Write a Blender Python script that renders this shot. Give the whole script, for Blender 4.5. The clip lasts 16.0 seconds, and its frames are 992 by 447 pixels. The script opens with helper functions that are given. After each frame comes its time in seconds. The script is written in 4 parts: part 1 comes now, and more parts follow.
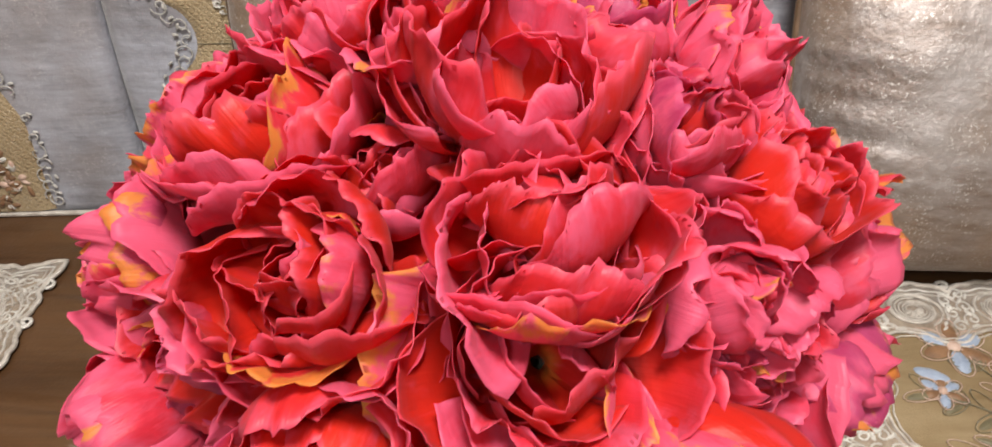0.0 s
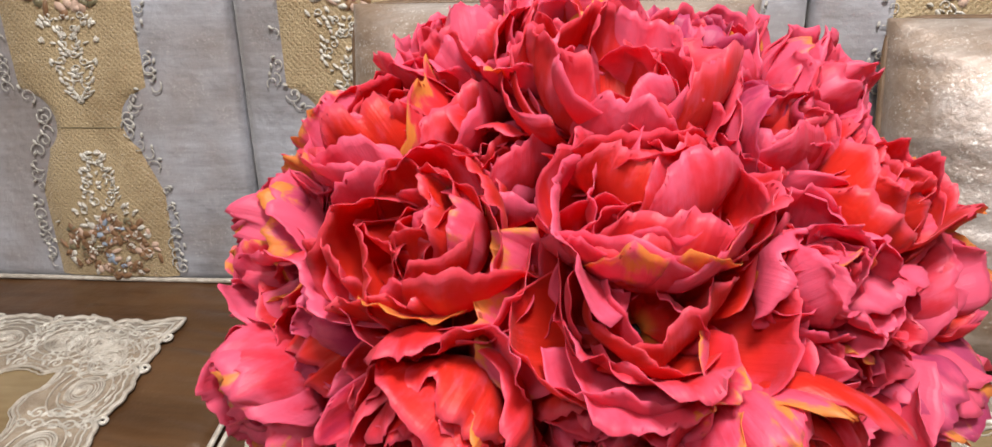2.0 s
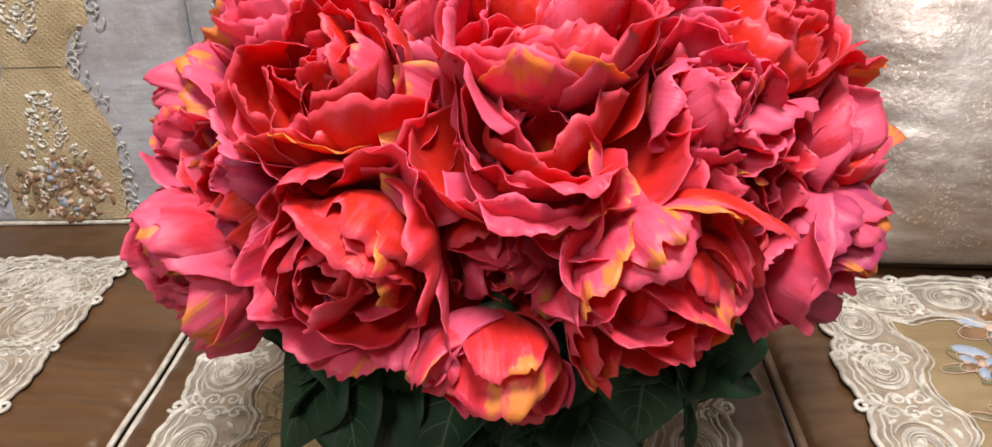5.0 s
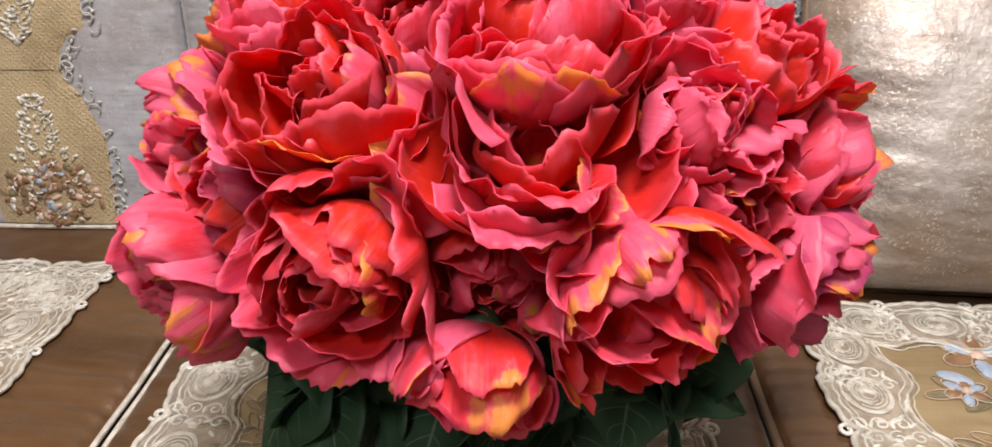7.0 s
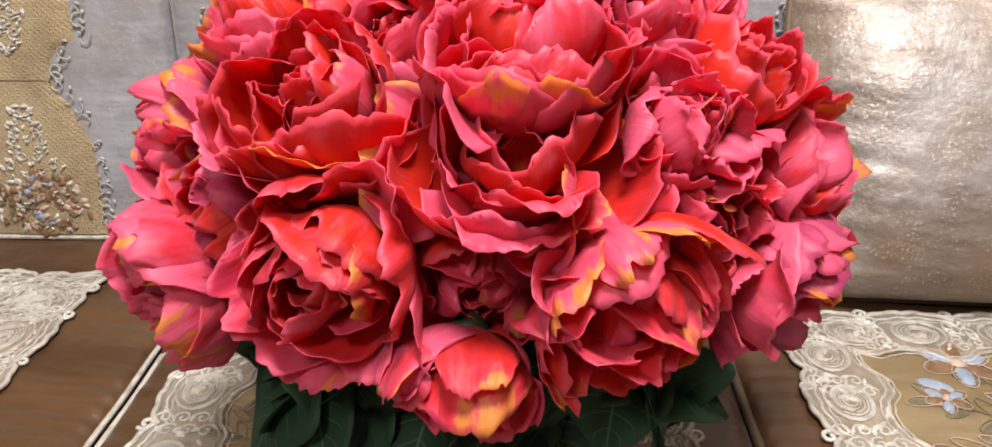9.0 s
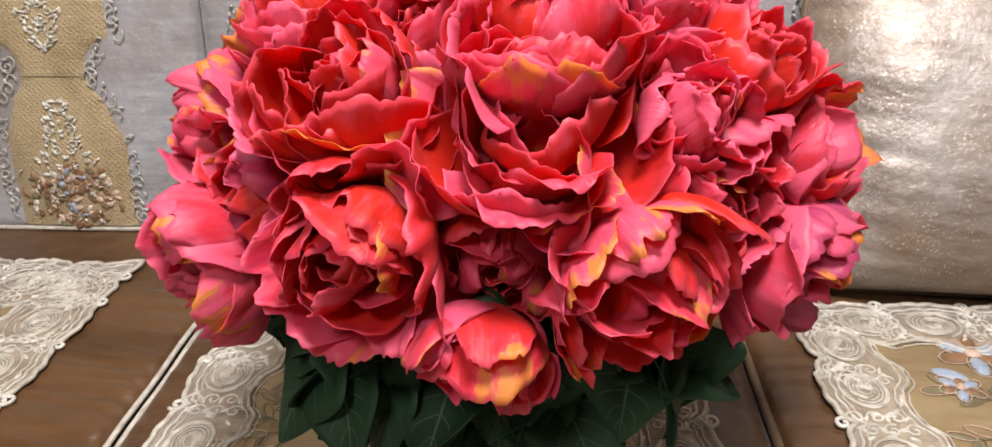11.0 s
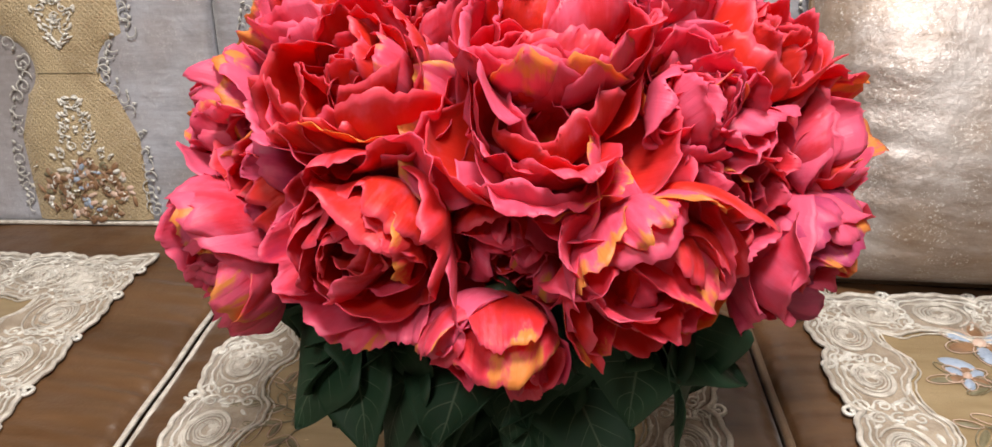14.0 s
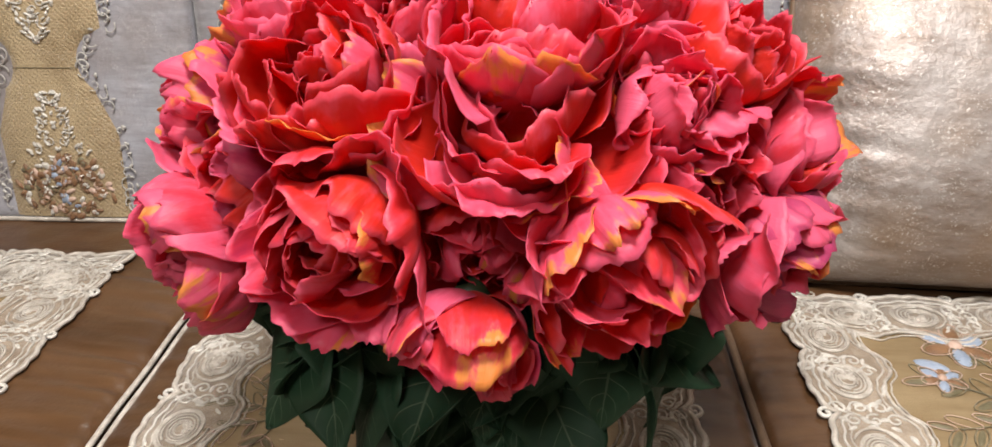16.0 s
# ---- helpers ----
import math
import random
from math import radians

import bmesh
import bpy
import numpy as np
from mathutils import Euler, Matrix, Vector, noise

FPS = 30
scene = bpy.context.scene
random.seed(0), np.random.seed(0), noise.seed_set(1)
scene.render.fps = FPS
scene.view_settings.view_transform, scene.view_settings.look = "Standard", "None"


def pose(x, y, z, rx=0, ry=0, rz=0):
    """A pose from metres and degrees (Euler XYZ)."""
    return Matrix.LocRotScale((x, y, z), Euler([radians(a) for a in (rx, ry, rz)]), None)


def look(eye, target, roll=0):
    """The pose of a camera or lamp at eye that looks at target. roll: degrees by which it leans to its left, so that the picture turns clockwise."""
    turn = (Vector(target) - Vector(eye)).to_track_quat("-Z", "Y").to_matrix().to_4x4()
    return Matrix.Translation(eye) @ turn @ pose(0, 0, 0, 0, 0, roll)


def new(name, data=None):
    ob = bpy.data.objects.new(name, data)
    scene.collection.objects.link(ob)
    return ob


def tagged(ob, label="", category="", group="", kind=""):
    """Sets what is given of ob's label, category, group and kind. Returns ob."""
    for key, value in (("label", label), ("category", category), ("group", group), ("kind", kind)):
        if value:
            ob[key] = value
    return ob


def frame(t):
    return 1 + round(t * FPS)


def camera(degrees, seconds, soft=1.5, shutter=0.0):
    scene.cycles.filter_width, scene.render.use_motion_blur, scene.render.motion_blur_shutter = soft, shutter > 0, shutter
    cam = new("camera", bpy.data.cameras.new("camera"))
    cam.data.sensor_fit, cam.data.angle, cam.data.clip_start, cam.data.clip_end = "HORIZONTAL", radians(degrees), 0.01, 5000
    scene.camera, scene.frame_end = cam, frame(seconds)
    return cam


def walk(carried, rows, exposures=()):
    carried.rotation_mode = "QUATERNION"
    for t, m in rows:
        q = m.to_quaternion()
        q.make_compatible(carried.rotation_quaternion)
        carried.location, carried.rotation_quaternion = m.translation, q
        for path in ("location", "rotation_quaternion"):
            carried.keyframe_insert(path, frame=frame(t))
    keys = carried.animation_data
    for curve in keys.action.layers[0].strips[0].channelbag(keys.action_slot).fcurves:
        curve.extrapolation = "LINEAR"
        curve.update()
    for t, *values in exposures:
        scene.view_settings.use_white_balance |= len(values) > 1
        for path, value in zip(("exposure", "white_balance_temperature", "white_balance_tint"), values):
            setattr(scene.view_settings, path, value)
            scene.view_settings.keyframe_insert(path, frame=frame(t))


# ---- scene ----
cam = camera(66.4, 16.0, shutter=0.5)
PATH = [
    (0, (-0.002, -0.03, 1.174), (0.007, 1.497, -0.118), -1.0),
    (0.5, (-0.007, -0.049, 1.164), (-0.037, 1.487, -0.117), -3.0),
    (1, (-0.019, -0.075, 1.152), (-0.125, 1.574, 0.026), -1.9),
    (1.5, (-0.014, -0.108, 1.139), (-0.186, 1.609, 0.129), -2.3),
    (2, (-0.018, -0.133, 1.122), (-0.213, 1.61, 0.161), -2.2),
    (2.5, (-0.012, -0.145, 1.099), (-0.172, 1.61, 0.152), -0.9),
    (3, (-0.006, -0.15, 1.07), (-0.147, 1.598, 0.109), -1.2),
    (3.5, (-0.017, -0.166, 1.049), (-0.174, 1.567, 0.064), -1.6),
    (4, (-0.005, -0.183, 1.038), (-0.119, 1.576, 0.093), -1.6),
    (4.5, (0.023, -0.187, 1.04), (-0.112, 1.555, 0.067), -3.8),
    (4.7, (0.026, -0.187, 1.047), (-0.118, 1.543, 0.053), -3.5),
    (6.8, (0.034, -0.185, 1.045), (-0.064, 1.566, 0.083), -1.1),
    (7, (0.03, -0.188, 1.045), (-0.09, 1.564, 0.089), -1.3),
    (7.5, (0.021, -0.187, 1.041), (-0.097, 1.564, 0.082), -0.7),
    (8, (0.015, -0.179, 1.04), (-0.103, 1.575, 0.087), -0.4),
    (8.5, (0.022, -0.184, 1.041), (-0.069, 1.577, 0.098), 0.0),
    (9, (0.032, -0.199, 1.045), (-0.059, 1.572, 0.121), -0.8),
    (9.5, (0.029, -0.224, 1.046), (-0.086, 1.546, 0.12), -0.9),
    (9.7, (0.03, -0.23, 1.045), (-0.09, 1.54, 0.121), -1.0),
    (12, (0.036, -0.222, 1.043), (-0.114, 1.548, 0.126), -1.4),
    (12.5, (0.038, -0.227, 1.048), (-0.123, 1.549, 0.142), -1.8),
    (13, (0.032, -0.235, 1.051), (-0.17, 1.523, 0.12), -3.0),
    (13.5, (0.029, -0.235, 1.047), (-0.153, 1.523, 0.111), -2.3),
    (14, (0.032, -0.237, 1.045), (-0.13, 1.526, 0.114), -1.9),
    (14.5, (0.029, -0.237, 1.044), (-0.13, 1.523, 0.106), -1.4),
    (15, (0.032, -0.237, 1.044), (-0.139, 1.516, 0.096), -1.6),
    (15.5, (0.037, -0.234, 1.041), (-0.121, 1.524, 0.101), -1.1),
    (16, (0.045, -0.233, 1.044), (-0.09, 1.53, 0.11), -1.1),
]
walk(cam, [(t, look(eye, target, roll)) for t, eye, target, roll in PATH], ((0, -0.32), (1.5, -0.22), (2.5, -0.18), (3.5, -0.10), (4.5, -0.04), (16, -0.04)))

# ---- light ----
world = bpy.data.worlds.new("room_air")
scene.world = world
world.use_nodes = True
world.node_tree.nodes["Background"].inputs[0].default_value = (0.9, 0.95, 1.0, 1)
world.node_tree.nodes["Background"].inputs[1].default_value = 0.15


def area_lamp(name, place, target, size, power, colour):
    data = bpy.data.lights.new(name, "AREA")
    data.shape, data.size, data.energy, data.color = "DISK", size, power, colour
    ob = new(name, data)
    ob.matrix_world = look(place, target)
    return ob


# overhead room light, inferred; its fixture is unseen
area_lamp("unseen_overhead_light", (0.15, -0.15, 2.62), (0.15, -0.15, 0), 0.5, 79, (1.0, 0.965, 0.93))
# added front fill with no known source, lifts blooms and crevices
area_lamp("unseen_overhead_light", (-0.5, -1.3, 2.62), (-0.5, -1.3, 0), 0.5, 30, (1.0, 0.965, 0.93))


# ---- materials ----
def nodes_of(name):
    m = bpy.data.materials.new(name)
    m.use_nodes = True
    nt = m.node_tree
    return m, nt, nt.nodes["Principled BSDF"], nt.nodes["Material Output"]


def node(nt, kind, **inputs):
    n = nt.nodes.new(kind)
    for key, value in inputs.items():
        n.inputs[key.replace("_", " ")].default_value = value
    return n


def mixed(nt, fac, a, b, blend="MIX"):
    n = nt.nodes.new("ShaderNodeMix")
    n.data_type, n.blend_type = "RGBA", blend
    for slot, value in ((0, fac), (6, a), (7, b)):
        if hasattr(value, "links"):
            nt.links.new(value, n.inputs[slot])
        elif slot:
            n.inputs[slot].default_value = (*value, 1)
        else:
            n.inputs[slot].default_value = value
    return n.outputs[2]


def maths(nt, op, a, b=0.0, clamp=False):
    n = nt.nodes.new("ShaderNodeMath")
    n.operation, n.use_clamp = op, clamp
    for slot, value in enumerate((a, b)):
        if hasattr(value, "links"):
            nt.links.new(value, n.inputs[slot])
        else:
            n.inputs[slot].default_value = value
    return n.outputs[0]


def step(nt, value, low, high):
    n = nt.nodes.new("ShaderNodeMapRange")
    n.interpolation_type = "SMOOTHSTEP"
    nt.links.new(value, n.inputs[0])
    n.inputs[1].default_value, n.inputs[2].default_value = low, high
    return n.outputs[0]


def noise_tex(nt, vector, scale, detail=4.0, rough=0.55, stretch=None):
    if stretch:
        mp = nt.nodes.new("ShaderNodeMapping")
        mp.inputs["Scale"].default_value = stretch
        nt.links.new(vector, mp.inputs[0])
        vector = mp.outputs[0]
    n = node(nt, "ShaderNodeTexNoise", Scale=scale, Detail=detail, Roughness=rough)
    nt.links.new(vector, n.inputs["Vector"])
    return n.outputs[0]


def bumped(nt, bsdf, height, strength, distance=0.002):
    b = node(nt, "ShaderNodeBump", Strength=strength, Distance=distance)
    nt.links.new(height, b.inputs["Height"])
    nt.links.new(b.outputs[0], bsdf.inputs["Normal"])


def cloth(name, dark, light, rough=0.5, sheen=0.3, weave=900.0, blotch=7.0, crush=None, metal=0.0, bump=0.25, stretch=None, tint=None, deep=0.0015, sparkle=0.0, lattice=0.0):
    """Woven or pile cloth: blotches where the pile lies differently, fine grain, weave relief."""
    m, nt, bsdf, out = nodes_of(name)
    co = nt.nodes.new("ShaderNodeTexCoord").outputs["Object"]
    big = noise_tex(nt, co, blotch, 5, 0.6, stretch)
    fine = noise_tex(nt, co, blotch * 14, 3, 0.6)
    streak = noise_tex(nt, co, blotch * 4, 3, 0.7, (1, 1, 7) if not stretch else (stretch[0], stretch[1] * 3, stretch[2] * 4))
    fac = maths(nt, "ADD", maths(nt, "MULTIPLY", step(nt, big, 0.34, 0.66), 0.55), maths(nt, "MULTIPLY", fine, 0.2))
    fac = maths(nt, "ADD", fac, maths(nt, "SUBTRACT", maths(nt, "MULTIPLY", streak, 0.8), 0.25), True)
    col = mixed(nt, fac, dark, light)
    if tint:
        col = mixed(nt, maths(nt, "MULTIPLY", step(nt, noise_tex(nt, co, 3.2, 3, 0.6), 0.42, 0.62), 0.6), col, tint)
    # sparkle: the pile's shimmer put into the colour as tiny near-white spots
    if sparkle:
        glint = step(nt, noise_tex(nt, co, 260, 2, 0.7), 0.54, 0.72)
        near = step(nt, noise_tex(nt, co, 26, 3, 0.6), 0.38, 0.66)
        col = mixed(nt, maths(nt, "MULTIPLY", maths(nt, "MULTIPLY", glint, near), sparkle), col, (0.86, 0.83, 0.80))
    h = noise_tex(nt, co, weave, 2, 0.5)
    if lattice:
        xyz = nt.nodes.new("ShaderNodeSeparateXYZ")
        nt.links.new(co, xyz.inputs[0])
        waves = []
        for way in ("ADD", "SUBTRACT"):
            run = maths(nt, "MULTIPLY", maths(nt, way, xyz.outputs[0], xyz.outputs[2]), lattice)
            waves.append(maths(nt, "ABSOLUTE", maths(nt, "SINE", run)))
        quilt = maths(nt, "MINIMUM", waves[0], waves[1])
        col = mixed(nt, maths(nt, "MULTIPLY", step(nt, maths(nt, "MULTIPLY", quilt, -1.0), -0.35, -0.05), 0.22), col, (0.60, 0.50, 0.34))
        h = maths(nt, "ADD", h, maths(nt, "MULTIPLY", quilt, 0.3))
    nt.links.new(col, bsdf.inputs["Base Color"])
    r = maths(nt, "ADD", maths(nt, "MULTIPLY", big, 0.25), rough - 0.12)
    nt.links.new(r, bsdf.inputs["Roughness"])
    bsdf.inputs["Metallic"].default_value = metal
    bsdf.inputs["Sheen Weight"].default_value = sheen
    bsdf.inputs["Sheen Roughness"].default_value = 0.35
    if crush:
        h = maths(nt, "ADD", maths(nt, "MULTIPLY", h, 0.22), noise_tex(nt, co, crush, 3, 0.55))
    bumped(nt, bsdf, h, bump, deep)
    return m


def petal_material():
    m, nt, bsdf, out = nodes_of("dyed_silk_petal")
    tc = nt.nodes.new("ShaderNodeTexCoord")
    info = nt.nodes.new("ShaderNodeObjectInfo")
    shift = nt.nodes.new("ShaderNodeVectorMath")
    shift.operation = "ADD"
    mul = nt.nodes.new("ShaderNodeVectorMath")
    mul.operation = "SCALE"
    mul.inputs[0].default_value = (37.0, 91.0, 53.0)
    nt.links.new(info.outputs["Random"], mul.inputs["Scale"])
    nt.links.new(tc.outputs["UV"], shift.inputs[0])
    nt.links.new(mul.outputs[0], shift.inputs[1])
    uv = nt.nodes.new("ShaderNodeSeparateXYZ")
    nt.links.new(tc.outputs["UV"], uv.inputs[0])
    dye = nt.nodes.new("ShaderNodeSeparateColor")
    nt.links.new(info.outputs["Color"], dye.inputs[0])
    blot = noise_tex(nt, shift.outputs[0], 1.6, 3, 0.5)
    blot2 = noise_tex(nt, shift.outputs[0], 2.3, 4, 0.6)
    # red body turning pink towards the rim, more or less so from petal to petal
    pink = maths(nt, "ADD", maths(nt, "MULTIPLY", uv.outputs[1], 0.60), maths(nt, "MULTIPLY", blot, 0.75))
    pink = step(nt, maths(nt, "ADD", pink, maths(nt, "SUBTRACT", dye.outputs[0], 1.0)), -0.12, 0.62)
    body = mixed(nt, dye.outputs[0], (0.74, 0.028, 0.010), (0.66, 0.014, 0.024))
    col = mixed(nt, pink, body, (0.82, 0.056, 0.120))
    # pale patches put silk highlights into the colour; the pale rim is its own
    pale = step(nt, maths(nt, "ADD", maths(nt, "ADD", blot2, maths(nt, "MULTIPLY", dye.outputs[0], 0.40)), maths(nt, "MULTIPLY", uv.outputs[1], 0.30)), 0.79, 1.09)
    edge = step(nt, maths(nt, "ADD", uv.outputs[1], maths(nt, "MULTIPLY", blot2, 0.25)), 1.00, 1.14)
    pale = maths(nt, "MAXIMUM", maths(nt, "MULTIPLY", pale, 0.6), maths(nt, "MULTIPLY", edge, 0.38))
    col = mixed(nt, pale, col, (0.87, 0.20, 0.37))
    purple = step(nt, maths(nt, "ADD", maths(nt, "MULTIPLY", blot2, -1.0), dye.outputs[2]), 0.02, 0.40)
    col = mixed(nt, maths(nt, "MULTIPLY", purple, 0.62), col, (0.33, 0.032, 0.16))
    # orange-yellow dye at the rim of some petals and at the foot of all
    rim = maths(nt, "ADD", maths(nt, "MULTIPLY", uv.outputs[1], 0.7), maths(nt, "MULTIPLY", blot2, 1.3))
    rim = step(nt, maths(nt, "ADD", rim, dye.outputs[1]), 1.66, 1.80)
    foot = maths(nt, "MULTIPLY", step(nt, maths(nt, "MULTIPLY", uv.outputs[1], -1.0), -0.22, -0.03), 0.7)
    yellow = maths(nt, "MAXIMUM", rim, foot)
    col = mixed(nt, maths(nt, "MULTIPLY", yellow, 0.88), col, (0.78, 0.34, 0.045))
    lines = step(nt, noise_tex(nt, shift.outputs[0], 4.0, 4, 0.65, (6.0, 0.5, 1.0)), 0.5, 0.75)
    col = mixed(nt, maths(nt, "MULTIPLY", lines, maths(nt, "MULTIPLY", uv.outputs[1], 0.1)), col, (0.92, 0.20, 0.30))
    grain = noise_tex(nt, tc.outputs["UV"], 60, 2, 0.5)
    col = mixed(nt, maths(nt, "MULTIPLY", grain, 0.08), col, (0.45, 0.01, 0.04))
    nt.links.new(col, bsdf.inputs["Base Color"])
    nt.links.new(maths(nt, "ADD", maths(nt, "MULTIPLY", blot, 0.25), 0.36), bsdf.inputs["Roughness"])
    bsdf.inputs["Specular IOR Level"].default_value = 0.5
    bsdf.inputs["Sheen Weight"].default_value = 0.10
    bsdf.inputs["Sheen Tint"].default_value = (1.0, 0.55, 0.65, 1)
    veins = noise_tex(nt, shift.outputs[0], 3.0, 3, 0.6, (7.0, 0.5, 1.0))
    pleat = noise_tex(nt, shift.outputs[0], 3.0, 2, 0.5, (0.5, 4.5, 1.0))
    bumped(nt, bsdf, maths(nt, "ADD", veins, maths(nt, "MULTIPLY", pleat, 0.9)), 0.32, 0.0024)
    tr = nt.nodes.new("ShaderNodeBsdfTranslucent")
    nt.links.new(mixed(nt, 0.5, col, (0.86, 0.020, 0.028)), tr.inputs[0])
    mix = nt.nodes.new("ShaderNodeMixShader")
    mix.inputs[0].default_value = 0.50
    nt.links.new(bsdf.outputs[0], mix.inputs[1])
    nt.links.new(tr.outputs[0], mix.inputs[2])
    nt.links.new(mix.outputs[0], out.inputs[0])
    return m


def leaf_material():
    m, nt, bsdf, out = nodes_of("dark_green_silk_leaf")
    tc = nt.nodes.new("ShaderNodeTexCoord")
    uv = nt.nodes.new("ShaderNodeSeparateXYZ")
    nt.links.new(tc.outputs["UV"], uv.inputs[0])
    across = maths(nt, "ABSOLUTE", uv.outputs[0])
    rib = step(nt, maths(nt, "MULTIPLY", across, -1.0), -0.035, -0.008)
    slant = maths(nt, "SUBTRACT", maths(nt, "MULTIPLY", uv.outputs[1], 7.0), maths(nt, "MULTIPLY", across, 2.4))
    frac = maths(nt, "ABSOLUTE", maths(nt, "SUBTRACT", maths(nt, "FRACT", slant), 0.5))
    side = maths(nt, "MULTIPLY", step(nt, maths(nt, "MULTIPLY", frac, -1.0), -0.045, -0.008), step(nt, maths(nt, "MULTIPLY", across, -1.0), -0.85, -0.3))
    vein = maths(nt, "MAXIMUM", rib, side)
    blot = noise_tex(nt, tc.outputs["Object"], 25, 4, 0.6)
    col = mixed(nt, blot, (0.008, 0.024, 0.012), (0.020, 0.055, 0.026))
    col = mixed(nt, maths(nt, "MULTIPLY", vein, 0.38), col, (0.16, 0.20, 0.13))
    nt.links.new(col, bsdf.inputs["Base Color"])
    bsdf.inputs["Roughness"].default_value = 0.62
    bsdf.inputs["Specular IOR Level"].default_value = 0.25
    bumped(nt, bsdf, maths(nt, "ADD", maths(nt, "MULTIPLY", vein, 0.6), blot), 0.4, 0.001)
    return m


PETAL = petal_material()
LEAF = leaf_material()
STEM = cloth("stem_plastic", (0.01, 0.022, 0.01), (0.03, 0.05, 0.02), 0.5, 0, 300, 30)
STAMEN = cloth("yellow_stamen", (0.45, 0.22, 0.02), (0.75, 0.45, 0.06), 0.7, 0.1, 1200, 60)
VASE = cloth("glazed_ceramic", (0.42, 0.36, 0.27), (0.55, 0.48, 0.38), 0.25, 0, 300, 6, bump=0.03)
GREY = cloth("silver_grey_velvet", (0.125, 0.118, 0.122), (0.52, 0.535, 0.61), 0.42, 0.4, 700, 4, crush=40, bump=0.7, stretch=(0.7, 1, 1.3), tint=(0.25, 0.205, 0.185), deep=0.004, sparkle=0.2)
# brown tint stands for warm light off the mats, sparkle for glints
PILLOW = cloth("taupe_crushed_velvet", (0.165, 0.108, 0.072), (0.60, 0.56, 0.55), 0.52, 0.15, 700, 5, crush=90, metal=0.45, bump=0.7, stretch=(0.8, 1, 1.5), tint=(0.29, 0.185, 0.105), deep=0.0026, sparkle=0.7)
BROWN = cloth("brown_satin", (0.043, 0.018, 0.0065), (0.118, 0.058, 0.025), 0.31, 0.2, 220, 4, crush=16, bump=0.5, stretch=(0.4, 2.4, 1), deep=0.004)
GOLD = cloth("gold_jacquard", (0.28, 0.195, 0.10), (0.50, 0.385, 0.23), 0.46, 0.3, 450, 7, metal=0.15, bump=0.8, deep=0.003, sparkle=0.2, lattice=330.0)
SATIN = cloth("beige_gold_satin", (0.24, 0.16, 0.075), (0.46, 0.35, 0.205), 0.24, 0.15, 600, 4, crush=9, metal=0.35, bump=0.7, stretch=(0.5, 1.6, 1), deep=0.006)
LACE = cloth("cream_lace", (0.20, 0.145, 0.098), (0.44, 0.355, 0.27), 0.42, 0.25, 900, 45, bump=1.0)
CORD = cloth("silvery_cream_cord", (0.36, 0.305, 0.25), (0.72, 0.67, 0.60), 0.32, 0.25, 1500, 60, metal=0.2, bump=0.6)
SILVER = cloth("silver_thread", (0.46, 0.42, 0.37), (0.80, 0.77, 0.71), 0.32, 0.3, 1500, 60, metal=0.25, bump=0.6)
BROWNCORD = cloth("brown_cord", (0.08, 0.045, 0.024), (0.17, 0.105, 0.06), 0.45, 0.2, 1200, 40)
RUST = cloth("rust_thread", (0.13, 0.065, 0.03), (0.28, 0.15, 0.075), 0.5, 0.3, 1500, 50)
BLUE = cloth("pale_blue_thread", (0.20, 0.245, 0.33), (0.36, 0.42, 0.52), 0.45, 0.3, 1500, 50)
OLIVE = cloth("olive_thread", (0.10, 0.085, 0.045), (0.19, 0.16, 0.09), 0.5, 0.3, 1500, 50)
ROSE = cloth("faded_rose_thread", (0.42, 0.27, 0.20), (0.60, 0.44, 0.36), 0.5, 0.3, 1500, 50)
EDGING = cloth("grey_silver_lace", (0.32, 0.30, 0.275), (0.64, 0.615, 0.57), 0.36, 0.3, 1500, 40, metal=0.15, bump=0.6)
DARK = cloth("dark_gap_cloth", (0.02, 0.016, 0.014), (0.04, 0.03, 0.026), 0.8, 0.1, 500, 20)
WALL = cloth("cream_wall_paint", (0.62, 0.56, 0.47), (0.68, 0.62, 0.53), 0.8, 0, 200, 2, bump=0.1)
CEIL = cloth("white_ceiling_paint", (0.76, 0.75, 0.72), (0.8, 0.79, 0.76), 0.9, 0, 150, 2, bump=0.1)
FLOOR = cloth("beige_floor_stone", (0.38, 0.32, 0.25), (0.5, 0.44, 0.36), 0.25, 0, 60, 2, bump=0.03)


# glow of the added, unseen ceiling fixtures
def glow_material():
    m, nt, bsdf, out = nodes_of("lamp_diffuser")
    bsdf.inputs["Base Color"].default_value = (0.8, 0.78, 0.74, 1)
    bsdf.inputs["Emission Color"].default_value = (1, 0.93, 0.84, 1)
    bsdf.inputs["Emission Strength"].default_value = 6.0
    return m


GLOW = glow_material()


# ---- mesh helpers ----
def mesh_of(name, verts, faces, material, smooth=True, uvs=None):
    me = bpy.data.meshes.new(name)
    me.from_pydata([tuple(v) for v in verts], [], faces)
    me.materials.append(material)
    if smooth:
        me.polygons.foreach_set("use_smooth", [True] * len(me.polygons))
    if uvs is not None:
        layer = me.uv_layers.new(name="UVMap")
        idx = np.zeros(len(me.loops), dtype=np.int32)
        me.loops.foreach_get("vertex_index", idx)
        layer.data.foreach_set("uv", np.asarray(uvs, dtype=np.float32)[idx].ravel())
    me.update()
    return me


def part(name, me, parent, label="", m=None):
    """One mesh object under a thing or a part; me is a mesh or a bmesh with its material."""
    ob = new(name, me)
    ob.parent = parent
    if m is not None:
        ob.matrix_basis = m
    if label:
        ob["label"] = label
    return ob


